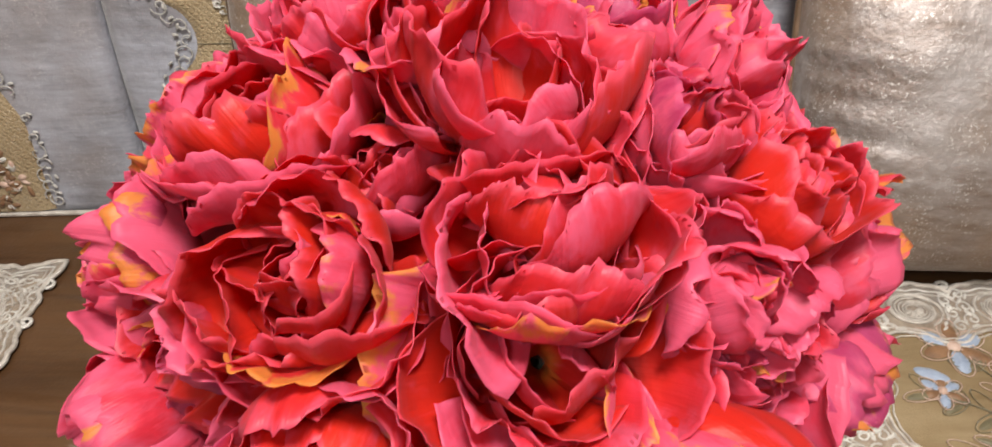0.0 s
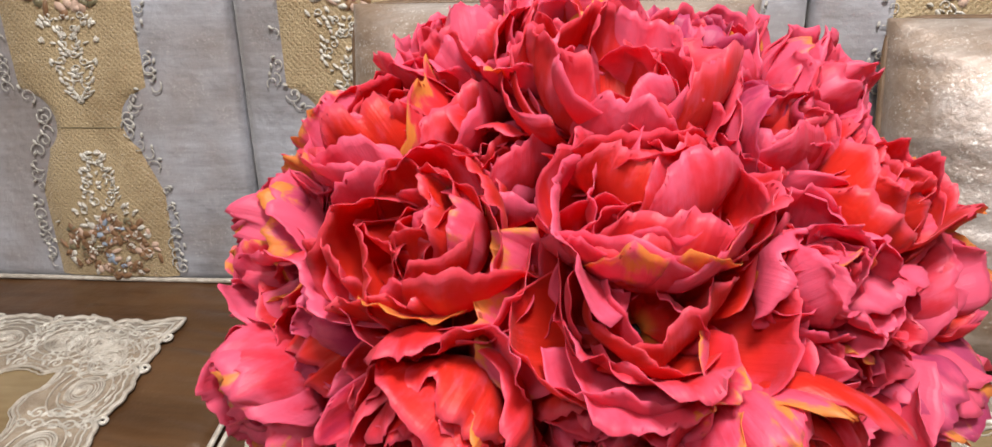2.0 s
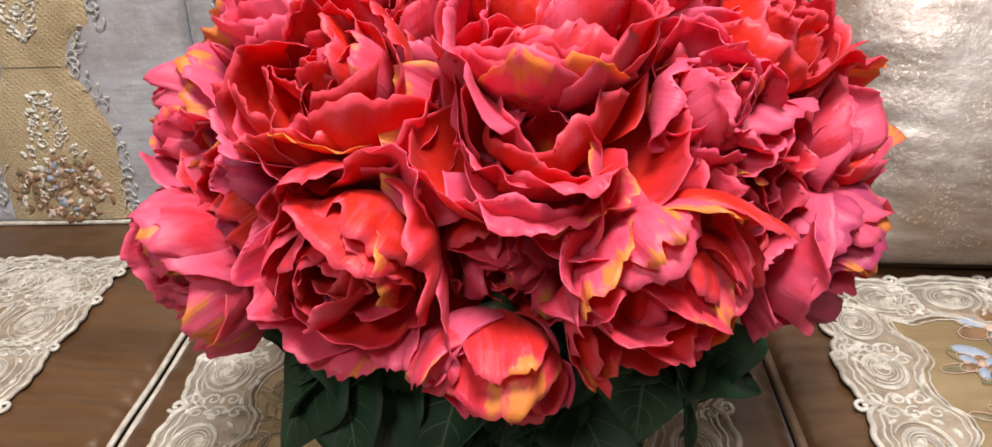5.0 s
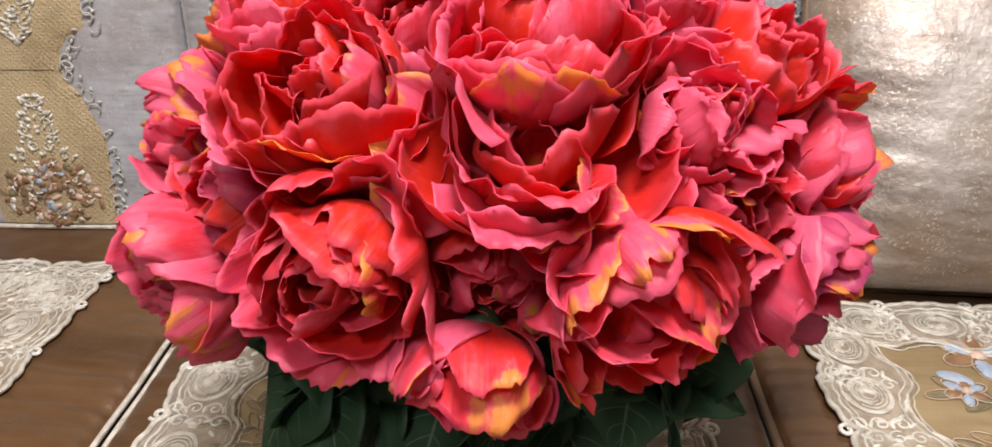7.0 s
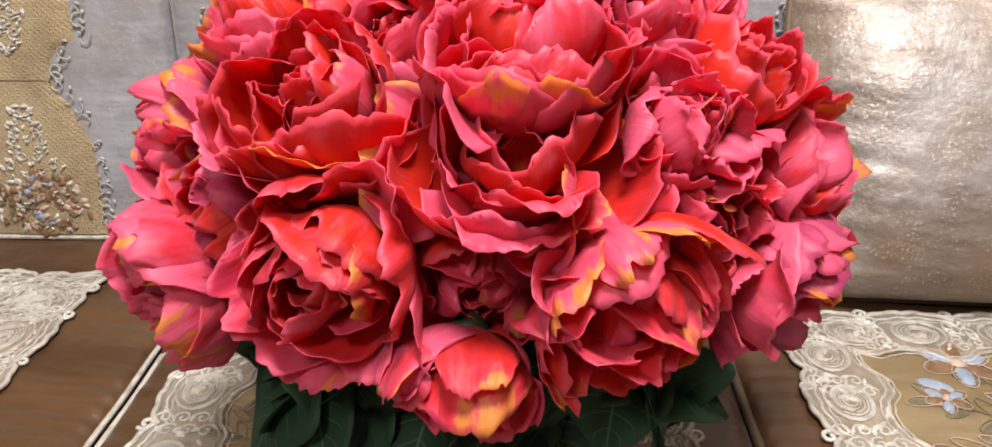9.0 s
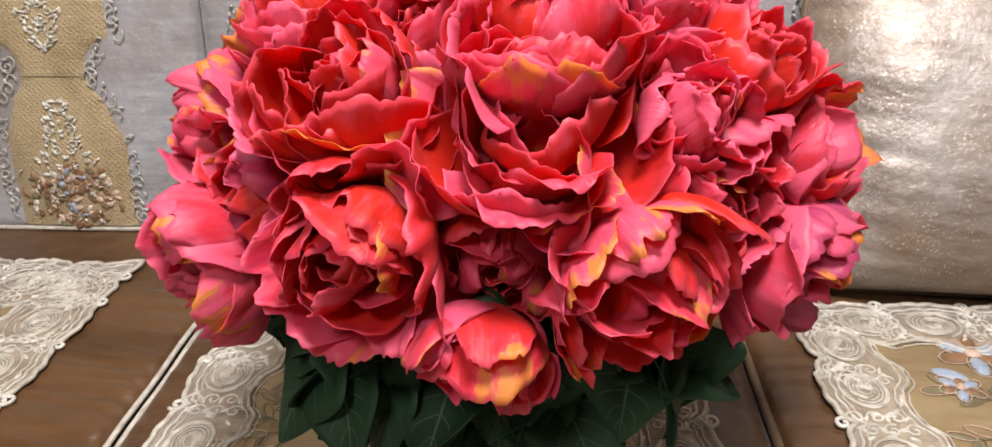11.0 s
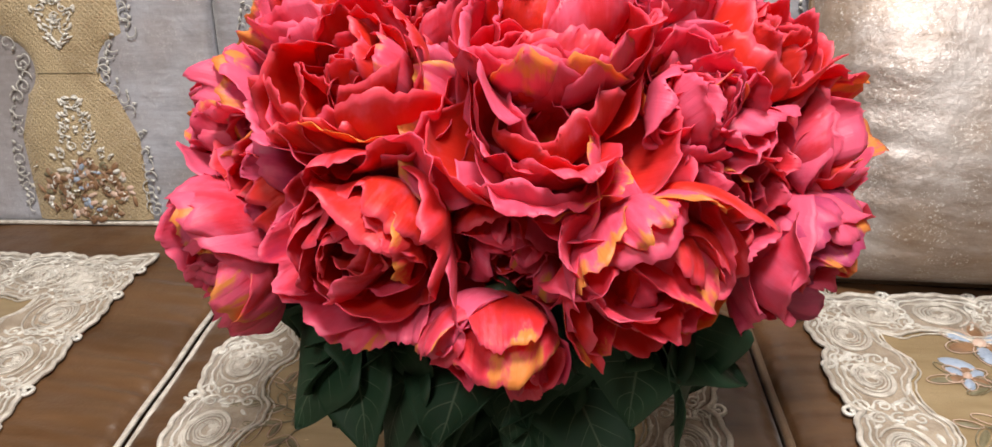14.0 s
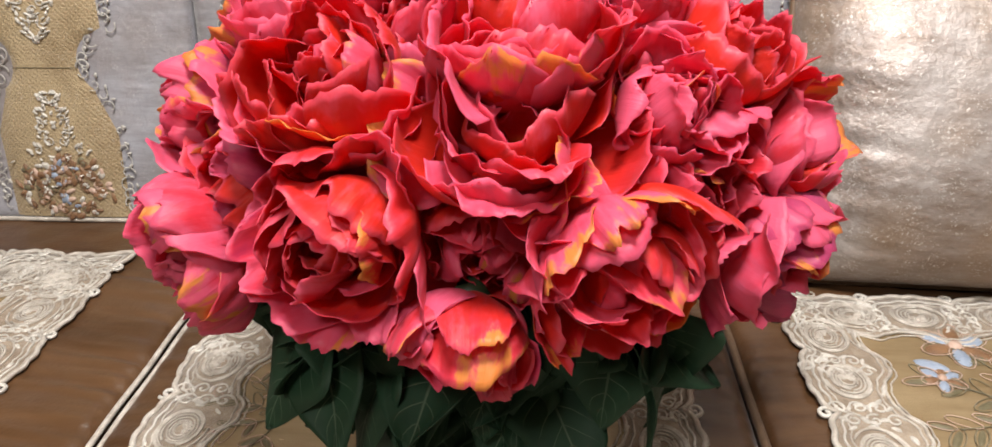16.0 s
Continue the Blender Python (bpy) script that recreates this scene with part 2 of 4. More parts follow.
def grid_faces(rows, cols, wrap=False):
    f = []
    for i in range(rows - 1):
        for j in range(cols - (0 if wrap else 1)):
            k = (j + 1) % cols
            f.append((i * cols + j, i * cols + k, (i + 1) * cols + k, (i + 1) * cols + j))
    return f


def tube(name, pts, radius, material, sides=6, taper=None, flat=1.0):
    """A cord along points, closed at both ends."""
    pts = np.asarray(pts, float)
    n = len(pts)
    tang = np.gradient(pts, axis=0)
    tang /= np.linalg.norm(tang, axis=1)[:, None] + 1e-9
    verts = []
    for i in range(n):
        t = tang[i]
        up = np.array((0, 0, 1.0)) if abs(t[2]) < 0.9 else np.array((0, 1.0, 0))
        a = np.cross(t, up)
        a /= np.linalg.norm(a) + 1e-9
        b = np.cross(a, t)
        r = radius * (1 if taper is None else taper(i / (n - 1)))
        for s in range(sides):
            w = 2 * math.pi * s / sides
            verts.append(pts[i] + r * (math.cos(w) * a + flat * math.sin(w) * b))
    faces = grid_faces(n, sides, True)
    faces.append(tuple(range(sides))[::-1])
    faces.append(tuple((n - 1) * sides + s for s in range(sides)))
    return mesh_of(name, verts, faces, material)


def box(name, size, material, bevel=0.01, segments=3):
    bm = bmesh.new()
    bmesh.ops.create_cube(bm, size=1)
    bmesh.ops.scale(bm, vec=size, verts=bm.verts)
    if bevel:
        bmesh.ops.bevel(bm, geom=list(bm.edges), offset=bevel, segments=segments, profile=0.5, affect="EDGES")
    me = bpy.data.meshes.new(name)
    bm.to_mesh(me)
    bm.free()
    me.materials.append(material)
    me.polygons.foreach_set("use_smooth", [True] * len(me.polygons))
    return me


def puffed(name, sx, sy, sz, material, puff, nx=28, ny=28, edge=6.0, wrinkle=0.0, seed=0.0, power=0.35, pucker=0.0):
    """A stuffed cushion: two bulging skins that meet in a rounded seam; sz is the side's height."""
    verts = []
    for side in (1, -1):
        for i in range(nx):
            for j in range(ny):
                u, v = 2 * i / (nx - 1) - 1, 2 * j / (ny - 1) - 1
                fall = max(0.0, (1 - abs(u) ** edge) * (1 - abs(v) ** edge)) ** power
                h = sz / 2 + puff * fall
                x, y = u * sx / 2, v * sy / 2
                if wrinkle:
                    h += wrinkle * fall * noise.noise((x * 9 + seed, y * 9, seed + side)) + 0.4 * wrinkle * noise.noise((x * 30 + seed, y * 22, seed))
                if pucker:
                    near = math.exp(-(sx / 2 - abs(x)) / 0.09) * min(1.0, (sx / 2 - abs(x)) / 0.010)
                    h += pucker * near * noise.noise((x * 3 + seed, y * 56 + 8 * x, 3.37))
                verts.append((x, y, side * h))
    n = nx * ny
    top = grid_faces(nx, ny)
    faces = [f[::-1] for f in top][::1] + [tuple(k + n for k in f) for f in top]
    ring = [j for j in range(ny)] + [i * ny + ny - 1 for i in range(1, nx)] + [(nx - 1) * ny + j for j in range(ny - 2, -1, -1)] + [i * ny for i in range(nx - 2, 0, -1)]
    for a, b in zip(ring, ring[1:] + ring[:1]):
        faces.append((a, b, b + n, a + n))
    me = mesh_of(name, verts, faces, material)
    bm = bmesh.new()
    bm.from_mesh(me)
    bmesh.ops.recalc_face_normals(bm, faces=bm.faces)
    bm.to_mesh(me)
    bm.free()
    return me


def thing(name, place, label, category, group="", turn=(0, 0, 0), kind=""):
    ob = new(name)
    ob.matrix_world = pose(*place, *turn)
    return tagged(ob, label, category, group, kind)


# ---- the room ----
def slab(name, size, place, material, label):
    ob = new(name, box(name, size, material, 0))
    ob.location = place
    return tagged(ob, label, name.split("_")[0], kind="structure")


slab("floor", (5.2, 4.6, 0.1), (0, -0.9, -0.05), FLOOR, "pale beige polished stone floor of the sitting room")
slab("ceiling", (5.2, 4.6, 0.1), (0, -0.9, 2.75), CEIL, "plain white painted ceiling of the sitting room")
slab("wall_north", (5.0, 0.1, 2.7), (0, 1.35, 1.35), WALL, "plain cream painted wall behind the sofa")
slab("wall_south", (5.0, 0.1, 2.7), (0, -3.15, 1.35), WALL, "plain cream painted wall facing the sofa")
slab("wall_west", (0.1, 4.6, 2.7), (-2.55, -0.9, 1.35), WALL, "plain cream painted side wall")
slab("wall_east", (0.1, 4.6, 2.7), (2.55, -0.9, 1.35), WALL, "plain cream painted side wall")


def unseen_ceiling_light(x, y):
    t = thing("unseen_ceiling_light", (x, y, 2.70), "unseen round white ceiling light with glowing diffuser, added to light the room", "lamp", "ceiling lights")
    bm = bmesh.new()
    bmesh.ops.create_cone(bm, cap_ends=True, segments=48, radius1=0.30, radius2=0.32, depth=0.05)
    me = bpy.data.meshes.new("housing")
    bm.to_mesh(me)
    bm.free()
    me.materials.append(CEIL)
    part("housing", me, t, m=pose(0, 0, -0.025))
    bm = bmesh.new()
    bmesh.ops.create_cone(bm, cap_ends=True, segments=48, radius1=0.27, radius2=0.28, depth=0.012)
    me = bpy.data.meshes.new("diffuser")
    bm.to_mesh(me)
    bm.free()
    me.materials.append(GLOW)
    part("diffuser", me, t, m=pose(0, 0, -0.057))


# both fixtures are unseen additions; the second only houses the front fill
unseen_ceiling_light(0.15, -0.15)
unseen_ceiling_light(-0.5, -1.3)

# ---- the sofa ----
SEAT = 0.455
FRONT, BACK = 0.14, 0.93
SEAMS = (-1.20, -0.452, 0.284, 1.02)
LEAN = 8.0
sofa = thing("sofa", (0, 0.5, 0), "brown satin sofa with silver-grey velvet back and gold bands", "sofa")


def on_sofa(name, me, place, turn=(0, 0, 0), label="", parent=None):
    p = pose(place[0], place[1] - 0.5, place[2], *turn)
    return part(name, me, parent or sofa, label, p)


base = box("base", (2.3, 0.86, 0.22), BROWN, 0.02)
on_sofa("base", base, (-0.09, 0.56, 0.21))
for sx in (-1.1, 0.92):
    for sy in (0.22, 0.92):
        on_sofa("foot", box("foot", (0.07, 0.07, 0.10), DARK, 0.008), (sx, sy, 0.05))
for sx, nm in ((-1.33, "armrest"), (1.15, "armrest")):
    on_sofa(nm, box(nm, (0.22, 0.90, 0.55), BROWN, 0.05, 5), (sx, 0.56, 0.375))
for a, b in zip(SEAMS, SEAMS[1:]):
    me = puffed("seat_cushion", b - a - 0.012, BACK - FRONT, 0.10, BROWN, 0.016, 70, 230, 14, 0.004, a, 0.5, 0.010 if a < -1 else 0.004)
    c = on_sofa("seat_cushion", me, ((a + b) / 2, (FRONT + BACK) / 2, SEAT - 0.066))
    for side, x in ((-1, a), (1, b)):
        pale = (side == 1 and b < 0) or (side == -1 and -1 < a < 0)
        if side == -1 and a > 0:
            continue
        xs = -side * (0.0066 if pale else -0.002)
        pts = [((b - a) / 2 * side + xs, y, 0.051 + 0.0010 * math.sin(y * 40)) for y in np.linspace((FRONT - BACK) / 2 + 0.01, (BACK - FRONT) / 2 - 0.01, 40)]
        part("piping", tube("piping", pts, 0.0037 if pale else 0.0056, CORD if pale else BROWNCORD, 8), c, "pale cord piping" if pale else "brown cord piping")

# back panels: silver-grey velvet, each with two gold jacquard bands
BACK_SEAMS = (-1.27, -0.512, 0.30, 1.06)
back_frame = box("back_frame", (2.4, 0.10, 0.60), BROWN, 0.03)
on_sofa("back_frame", back_frame, (-0.1, 1.045, 0.62), (-LEAN, 0, 0))


def band_half(h):
    """Half the width of the gold band at height h over its foot."""
    d = (h - 0.268) / 0.050
    notch = 0.048 * math.sqrt(1 - d * d) if abs(d) < 1 else 0.0
    flare = 0.026 * (h - 0.155) / 0.065 if 0.155 < h < 0.22 else 0.026 if 0.22 <= h < 0.268 else 0.0
    return 0.102 - max(notch, flare)


def back_depth(x, a, b):
    u = 2 * (x - a) / (b - a) - 1
    return 0.022 * (1 - abs(u) ** 10) ** 0.4 if abs(u) < 1 else 0.0


def spiral(cx, cz, r, turns, start, flip=1, n=22, end=0.18):
    out = []
    for i in range(n):
        k = i / (n - 1)
        w = start + flip * turns * 2 * math.pi * k
        rr = r * (1 - (1 - end) * k)
        out.append((cx + rr * math.cos(w), cz + rr * math.sin(w)))
    return out


back_height = 0.53
PANELS = []
for a, b, centres in zip(BACK_SEAMS, BACK_SEAMS[1:], ((-1.14, -0.757), (-0.335, 0.12), (0.505, 0.89))):
    nx, nz = 64, 24
    verts, faces = [], []
    for i in range(nz):
        for j in range(nx):
            x = a + 0.006 + (b - a - 0.012) * j / (nx - 1)
            h = back_height * i / (nz - 1)
            d = back_depth(x, a, b) + 0.004 * noise.noise((x * 6, h * 6, 2.0))
            verts.append((x, -d, h))
    n = nx * nz
    verts += [(x, 0.05, z) for x, y, z in verts]
    front = grid_faces(nz, nx)
    faces = front + [tuple(k + n for k in f[::-1]) for f in front]
    ring = [j for j in range(nx)] + [i * nx + nx - 1 for i in range(1, nz)] + [(nz - 1) * nx + j for j in range(nx - 2, -1, -1)] + [i * nx for i in range(nz - 2, 0, -1)]
    faces += [(q, p, p + n, q + n) for p, q in zip(ring, ring[1:] + ring[:1])]
    panel = on_sofa("back_panel", mesh_of("back_panel", verts, faces, GREY), (0, 0.885, SEAT - 0.005), (-LEAN, 0, 0))
    PANELS.append((panel, a, b, centres))
    piping = [(x, -back_depth(x, a, b) - 0.004, 0.006) for x in np.linspace(a + 0.006, b - 0.006, 50)]
    part("piping", tube("piping", piping, 0.0042, CORD, 8), panel, "pale cord piping")
    for c in centres:
        rows, cols = 70, 12
        verts = []
        for i in range(rows):
            h = 0.012 + (back_height - 0.02) * i / (rows - 1)
            w = band_half(h)
            for j in range(cols):
                x = c + w * (2 * j / (cols - 1) - 1)
                edge = 0.0035 if 0 < j < cols - 1 else -0.002
                verts.append((x, -back_depth(x, a, b) - edge - 0.002 - 0.004 * noise.noise((x * 6, h * 6, 2.0)), h))
        band = part("gold_band", mesh_of("gold_band", verts, grid_faces(rows, cols), GOLD), panel, "gold jacquard band")

# embroidery on the back bands
def flat_to_back(x, h, lift, a, b):
    return (x, -back_depth(x, a, b) - lift - 0.004 * noise.noise((x * 6, h * 6, 2.0)), h)


def joined(name, pieces, material):
    """Many small cords or pads of one embroidery in a single mesh."""
    verts, faces = [], []
    for vs, fs in pieces:
        k = len(verts)
        verts += [tuple(v) for v in vs]
        faces += [tuple(i + k for i in f) for f in fs]
    return mesh_of(name, verts, faces, material)


def taken(me):
    """The vertices and faces of a mesh, which is then dropped."""
    out = [tuple(v.co) for v in me.vertices], [tuple(p.vertices) for p in me.polygons]
    bpy.data.meshes.remove(me)
    return out


def pad(cx, cy, rx, ry, turn, lift, base=0.0):
    """A raised oval stitch on a plane, in (x, y, height)."""
    n = 10
    verts = []
    for s, l in ((1.0, 0.0), (0.7, 0.8)):
        for k in range(n):
            w = 2 * math.pi * k / n
            x, y = rx * s * math.cos(w), ry * s * math.sin(w)
            verts.append((cx + x * math.cos(turn) - y * math.sin(turn), cy + x * math.sin(turn) + y * math.cos(turn), base + lift * l))
    verts.append((cx, cy, base + lift))
    faces = [(k, (k + 1) % n, n + (k + 1) % n, n + k) for k in range(n)] + [(n + k, n + (k + 1) % n, 2 * n) for k in range(n)]
    return verts, faces


def curl(cx, cy, r, turns, start, flip, thick, base):
    return taken(tube("c", [(x, y, base) for x, y in spiral(cx, cy, r, turns, start, flip, 18)], thick, CORD, 5))


def band_embroidery(panel, c, a, b, seed):
    """Silver, rust and rose thread on one gold band of the sofa's back."""
    rng = random.Random(seed)
    silver, rust, rose, blue, olive, edge = [], [], [], [], [], []
    for side in (-1, 1):
        # lace scrolls along the band's edge, densest round the waist
        h = 0.03
        k = 0
        while h < 0.5:
            near = abs(h - 0.262) < 0.095
            x = c + side * (band_half(h) + (0.013 if near else 0.008))
            r = rng.uniform(0.010, 0.015) if near or h < 0.12 else rng.uniform(0.007, 0.010)
            edge.append(curl(x + rng.uniform(-0.004, 0.004), h, r, rng.uniform(0.45, 1.25), rng.uniform(0, 6.28), rng.choice((1, -1)), rng.uniform(0.0007, 0.0013), 0.003))
            edge.append(pad(x + side * rng.uniform(0.004, 0.012), h + r, 0.0045, 0.0022, rng.uniform(0, 3), 0.003, 0.002))
            h += r * (rng.uniform(0.8, 1.6) if near or h < 0.12 else rng.uniform(2.6, 5.5))
            k += 1
        # silver sprays, mirrored about the band's middle line
        mirror = random.Random(seed + 5)
        for h0, h1, spread, count in ((0.115, 0.225, 0.062, 34), (0.305, 0.40, 0.056, 34), (0.40, 0.43, 0.07, 14)):
            for i in range(count):
                k = i / (count - 1)
                h = h0 + (h1 - h0) * k
                wide = spread * (1 - 0.75 * k if h0 < 0.2 else 0.25 + 0.75 * k)
                x = mirror.uniform(-0.05, 1) * wide
                turn = mirror.uniform(0.2, 1.4)
                silver.append(pad(c + side * x, h + mirror.uniform(-0.003, 0.003), mirror.uniform(0.003, 0.0065), mirror.uniform(0.0014, 0.0026), side * turn + (math.pi if side < 0 else 0), 0.0045, 0.004))
                if i % 4 == 0:
                    silver.append(curl(c + side * x * 0.7, h, 0.007, 1.0, mirror.uniform(0, 6), side, 0.0010, 0.005))
    for i in range(130):
        w, q = rng.uniform(0, 6.28), math.sqrt(rng.random())
        x, h = c + 0.086 * q * math.cos(w), 0.066 + 0.054 * q * math.sin(w)
        here = rng.choice((rust, rust, rust, olive, rose, rust, silver)) if abs(x - c) > 0.02 else rng.choice((blue, rose, rust))
        here.append(pad(x, h, rng.uniform(0.005, 0.011), rng.uniform(0.003, 0.006), rng.uniform(0, 3.1), 0.003, 0.004))
        if i % 3 == 0:
            rust.append(curl(x, h, rng.uniform(0.005, 0.009), 1.2, rng.uniform(0, 6), 1, 0.0010, 0.006))
        if i % 5 == 0:
            silver.append(pad(x + rng.uniform(-0.02, 0.02), h + rng.uniform(-0.01, 0.02), rng.uniform(0.002, 0.005), 0.0014, rng.uniform(0, 3.1), 0.003, 0.006))
    for i in range(30):
        w, q = rng.uniform(0, 6.28), math.sqrt(rng.random())
        x, h = c + 0.06 * q * math.cos(w), 0.465 + 0.035 * q * math.sin(w)
        rng.choice((rose, rose, rust, olive, silver)).append(pad(x, h, rng.uniform(0.007, 0.013), rng.uniform(0.004, 0.007), rng.uniform(0, 3.1), 0.004, 0.004))
    stitch = [taken(tube("c", [(x, 0.262, 0.0045) for x in np.linspace(c - 0.052, c + 0.052, 12)], 0.0007, OLIVE, 4))]
    for name, pieces, material, words in (("lace_edging", edge, EDGING, "silver lace scrolls"), ("embroidery", silver, SILVER, "silver thread spray"), ("embroidery", rust, RUST, "rust thread flowers"),
                                          ("embroidery", rose, ROSE, "faded rose thread"), ("embroidery", blue, BLUE, "pale blue thread"), ("embroidery", olive, OLIVE, "olive thread leaves"), ("seam", stitch, OLIVE, "olive seam")):
        if pieces:
            laid = [([flat_to_back(x, h, z + 0.002, a, b) for x, h, z in vs], fs) for vs, fs in pieces]
            tagged(part(name, joined(name, laid, material), panel, words), kind="stuff")


for n_panel, (panel, a, b, centres) in enumerate(PANELS):
    for c in centres:
        band_embroidery(panel, c, a, b, 40 + n_panel)


# ---- cushions on the sofa ----
def throw_pillow(place, turn, width, height, label):
    t = thing("throw_pillow", place, label, "cushion", "pillows leaning on the sofa back", turn)
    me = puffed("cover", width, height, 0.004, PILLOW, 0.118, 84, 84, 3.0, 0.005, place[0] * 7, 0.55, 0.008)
    part("cover", me, t, m=pose(0, 0, height / 2, 90, 0, 0))
    pts = []
    for k in range(121):
        w = 2 * math.pi * k / 120
        c, s = math.cos(w), math.sin(w)
        q = (abs(c) ** 14 + abs(s) ** 14) ** (-1 / 14)
        pts.append((width / 2 * q * c, 0.0, height / 2 + height / 2 * q * s))
    # real brown cord, made thicker and darker to include the seam's shade
    part("piping", tube("piping", pts, 0.0055, BROWNCORD, 8), t, "brown cord piping")
    return t


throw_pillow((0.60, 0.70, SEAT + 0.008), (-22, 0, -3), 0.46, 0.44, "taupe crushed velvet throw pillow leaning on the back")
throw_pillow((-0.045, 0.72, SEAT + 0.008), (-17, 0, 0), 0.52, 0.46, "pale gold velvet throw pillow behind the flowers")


# ---- embroidered mats on the seats ----
def mat(x0, x1, y0, y1, label, seed, wide=0.0):
    t = thing("seat_mat", ((x0 + x1) / 2, (y0 + y1) / 2, SEAT + 0.0030), label, "mat", "embroidered mats on the seats")
    w, d = x1 - x0, y1 - y0
    rng = random.Random(seed)
    outer, inner = [], []
    sides = ((-w / 2, -d / 2, 1, 0, w), (w / 2, -d / 2, 0, 1, d), (w / 2, d / 2, -1, 0, w), (-w / 2, d / 2, 0, -1, d))
    for x, y, dx, dy, length in sides:
        n = 90
        lobes = max(3, round(length / 0.105))
        for k in range(n):
            s = k / n
            corner = min(s, 1 - s) * length
            big = abs(math.sin(math.pi * s * lobes)) ** 0.6
            e = 0.016 * big + 0.0035 * abs(math.sin(math.pi * s * lobes * 4)) - 0.012
            e += 0.020 * math.exp(-corner / 0.012) - 0.010 * math.exp(-((corner - 0.045) / 0.02) ** 2)
            px, py = x + dx * length * s, y + dy * length * s
            if k == 0:
                px, py, e = px * 1.035, py * 1.035, 0.0
            outer.append((px + dy * e, py - dx * e))
            b = 0.082 + 0.012 * math.sin(2 * math.pi * s * lobes) + 0.004 * abs(math.sin(math.pi * s * lobes * 4))
            b = 0.076 + wide + (max(b, 0.076) - 0.076) * min(1.0, max(0.0, (corner - 0.076 - wide) / 0.04))
            sx, sy = math.copysign(1, px), math.copysign(1, py)
            inner.append((sx * min(abs(px + dy * -b), w / 2 - 0.076 - wide), sy * min(abs(py + dx * b), d / 2 - 0.076 - wide)))
    n = len(outer)
    verts = [(x, y, 0.0) for x, y in outer] + [(x, y, 0.003) for x, y in outer] + [(x, y, 0.003) for x, y in inner]
    faces = []
    for k in range(n):
        q = (k + 1) % n
        faces += [(k, q, n + q, n + k), (n + k, n + q, 2 * n + q, 2 * n + k)]
    part("lace_border", mesh_of("lace_border", verts, faces, LACE), t, "cream lace border")
    m = 40
    verts = []
    for i in range(m):
        for j in range(m):
            u, v = i / (m - 1) * 2 - 1, j / (m - 1) * 2 - 1
            x, y = u * (w / 2 - 0.03), v * (d / 2 - 0.03)
            verts.append((x, y, 0.0014 + 0.0012 * noise.noise((x * 10 + seed, y * 26, 0))))
    part("satin_field", mesh_of("satin_field", verts, grid_faces(m, m), SATIN), t, "beige-gold satin field")
    for pts, r in ((outer, 0.0036), (inner, 0.0022)):
        loop = [(x, y, 0.0035) for x, y in pts + pts[:2]]
        part("cord_edge", tube("cord_edge", loop, r, CORD, 6), t, "silvery cord edge")
    inset = [(x * (1 - 0.022 / w), y * (1 - 0.022 / d), 0.0034) for x, y in outer]
    part("cord_edge", tube("cord_edge", inset + inset[:2], 0.0015, SILVER, 5), t, "silvery cord edge")
    inset = [(x * (1 - 0.036 / w), y * (1 - 0.036 / d), 0.0034) for x, y in outer]
    part("cord_edge", tube("cord_edge", inset + inset[:2], 0.0011, CORD, 5), t, "silvery cord edge")
    inset = [(x * (1 - 0.018 / w), y * (1 - 0.018 / d), 0.0024) for x, y in inner]
    part("cord_edge", tube("cord_edge", inset + inset[:2], 0.0012, CORD, 5), t, "silvery cord edge")
    inset = [(x * (1 + 0.022 / w), y * (1 + 0.022 / d), 0.0034) for x, y in inner]
    part("cord_edge", tube("cord_edge", inset + inset[:2], 0.0013, CORD, 5), t, "silvery cord edge")
    # scrolls, small curls and leaf stitches fill the border; a ribbed fan fills each corner
    for x, y, dx, dy, length in sides:
        lobes = max(3, round(length / 0.105))
        for k in range(lobes):
            s = (k + 0.5) / lobes
            if min(s, 1 - s) * length < 0.06:
                s = 0.09 / length if s < 0.5 else 1 - 0.09 / length
            flip = 1 if k % 2 else -1
            px, py = x + dx * length * s - dy * (0.040 + 0.45 * wide), y + dy * length * s + dx * (0.040 + 0.45 * wide)
            bits = []
            start = rng.uniform(0, 6.28)
            for r, th in ((0.036 + 0.5 * wide, 0.0014), (0.036, 0.0016), (0.0305, 0.0011), (0.025, 0.0014), (0.019, 0.0011), (0.013, 0.0013)):
                bits.append(taken(tube("c", [(px + (p - px) * (0.82 if dy else 1), py + (q - py) * (0.82 if dx else 1), 0.0040) for p, q in spiral(px, py, r, 1.1, start, flip, 34, 0.7)], th, CORD, 5)))
                start += 0.8 * flip
            for i in range(6):
                w_ = start + i * 0.5 * flip
                bits.append(pad(px + 0.008 * math.cos(w_), py + 0.008 * math.sin(w_), 0.006, 0.0022, w_, 0.003, 0.003))
            tagged(part("scroll", joined("scroll", bits, CORD), t, "raised silvery scroll"), kind="stuff")
            bits = []
            s2 = s + 0.5 / lobes
            for i in range(6 + round(wide / 0.011)):
                depth = 0.014 + 0.011 * i
                slip = (0.010 if i % 2 else -0.010)
                qx, qy = x + dx * (length * s2 + slip) - dy * depth, y + dy * (length * s2 + slip) + dx * depth
                bits.append(taken(tube("c", [(p, q, 0.0036) for p, q in spiral(qx, qy, 0.0105, 1.25, rng.uniform(0, 1) + (0 if i % 2 else math.pi), 1 if i % 2 else -1, 20)], 0.0013, CORD, 5)))
                bits.append(pad(qx - dx * slip * 1.9, qy - dy * slip * 1.9, 0.006, 0.0024, rng.uniform(0, 3), 0.003, 0.003))
            qx, qy = x + dx * length * s2 + dy * 0.002, y + dy * length * s2 - dx * 0.002
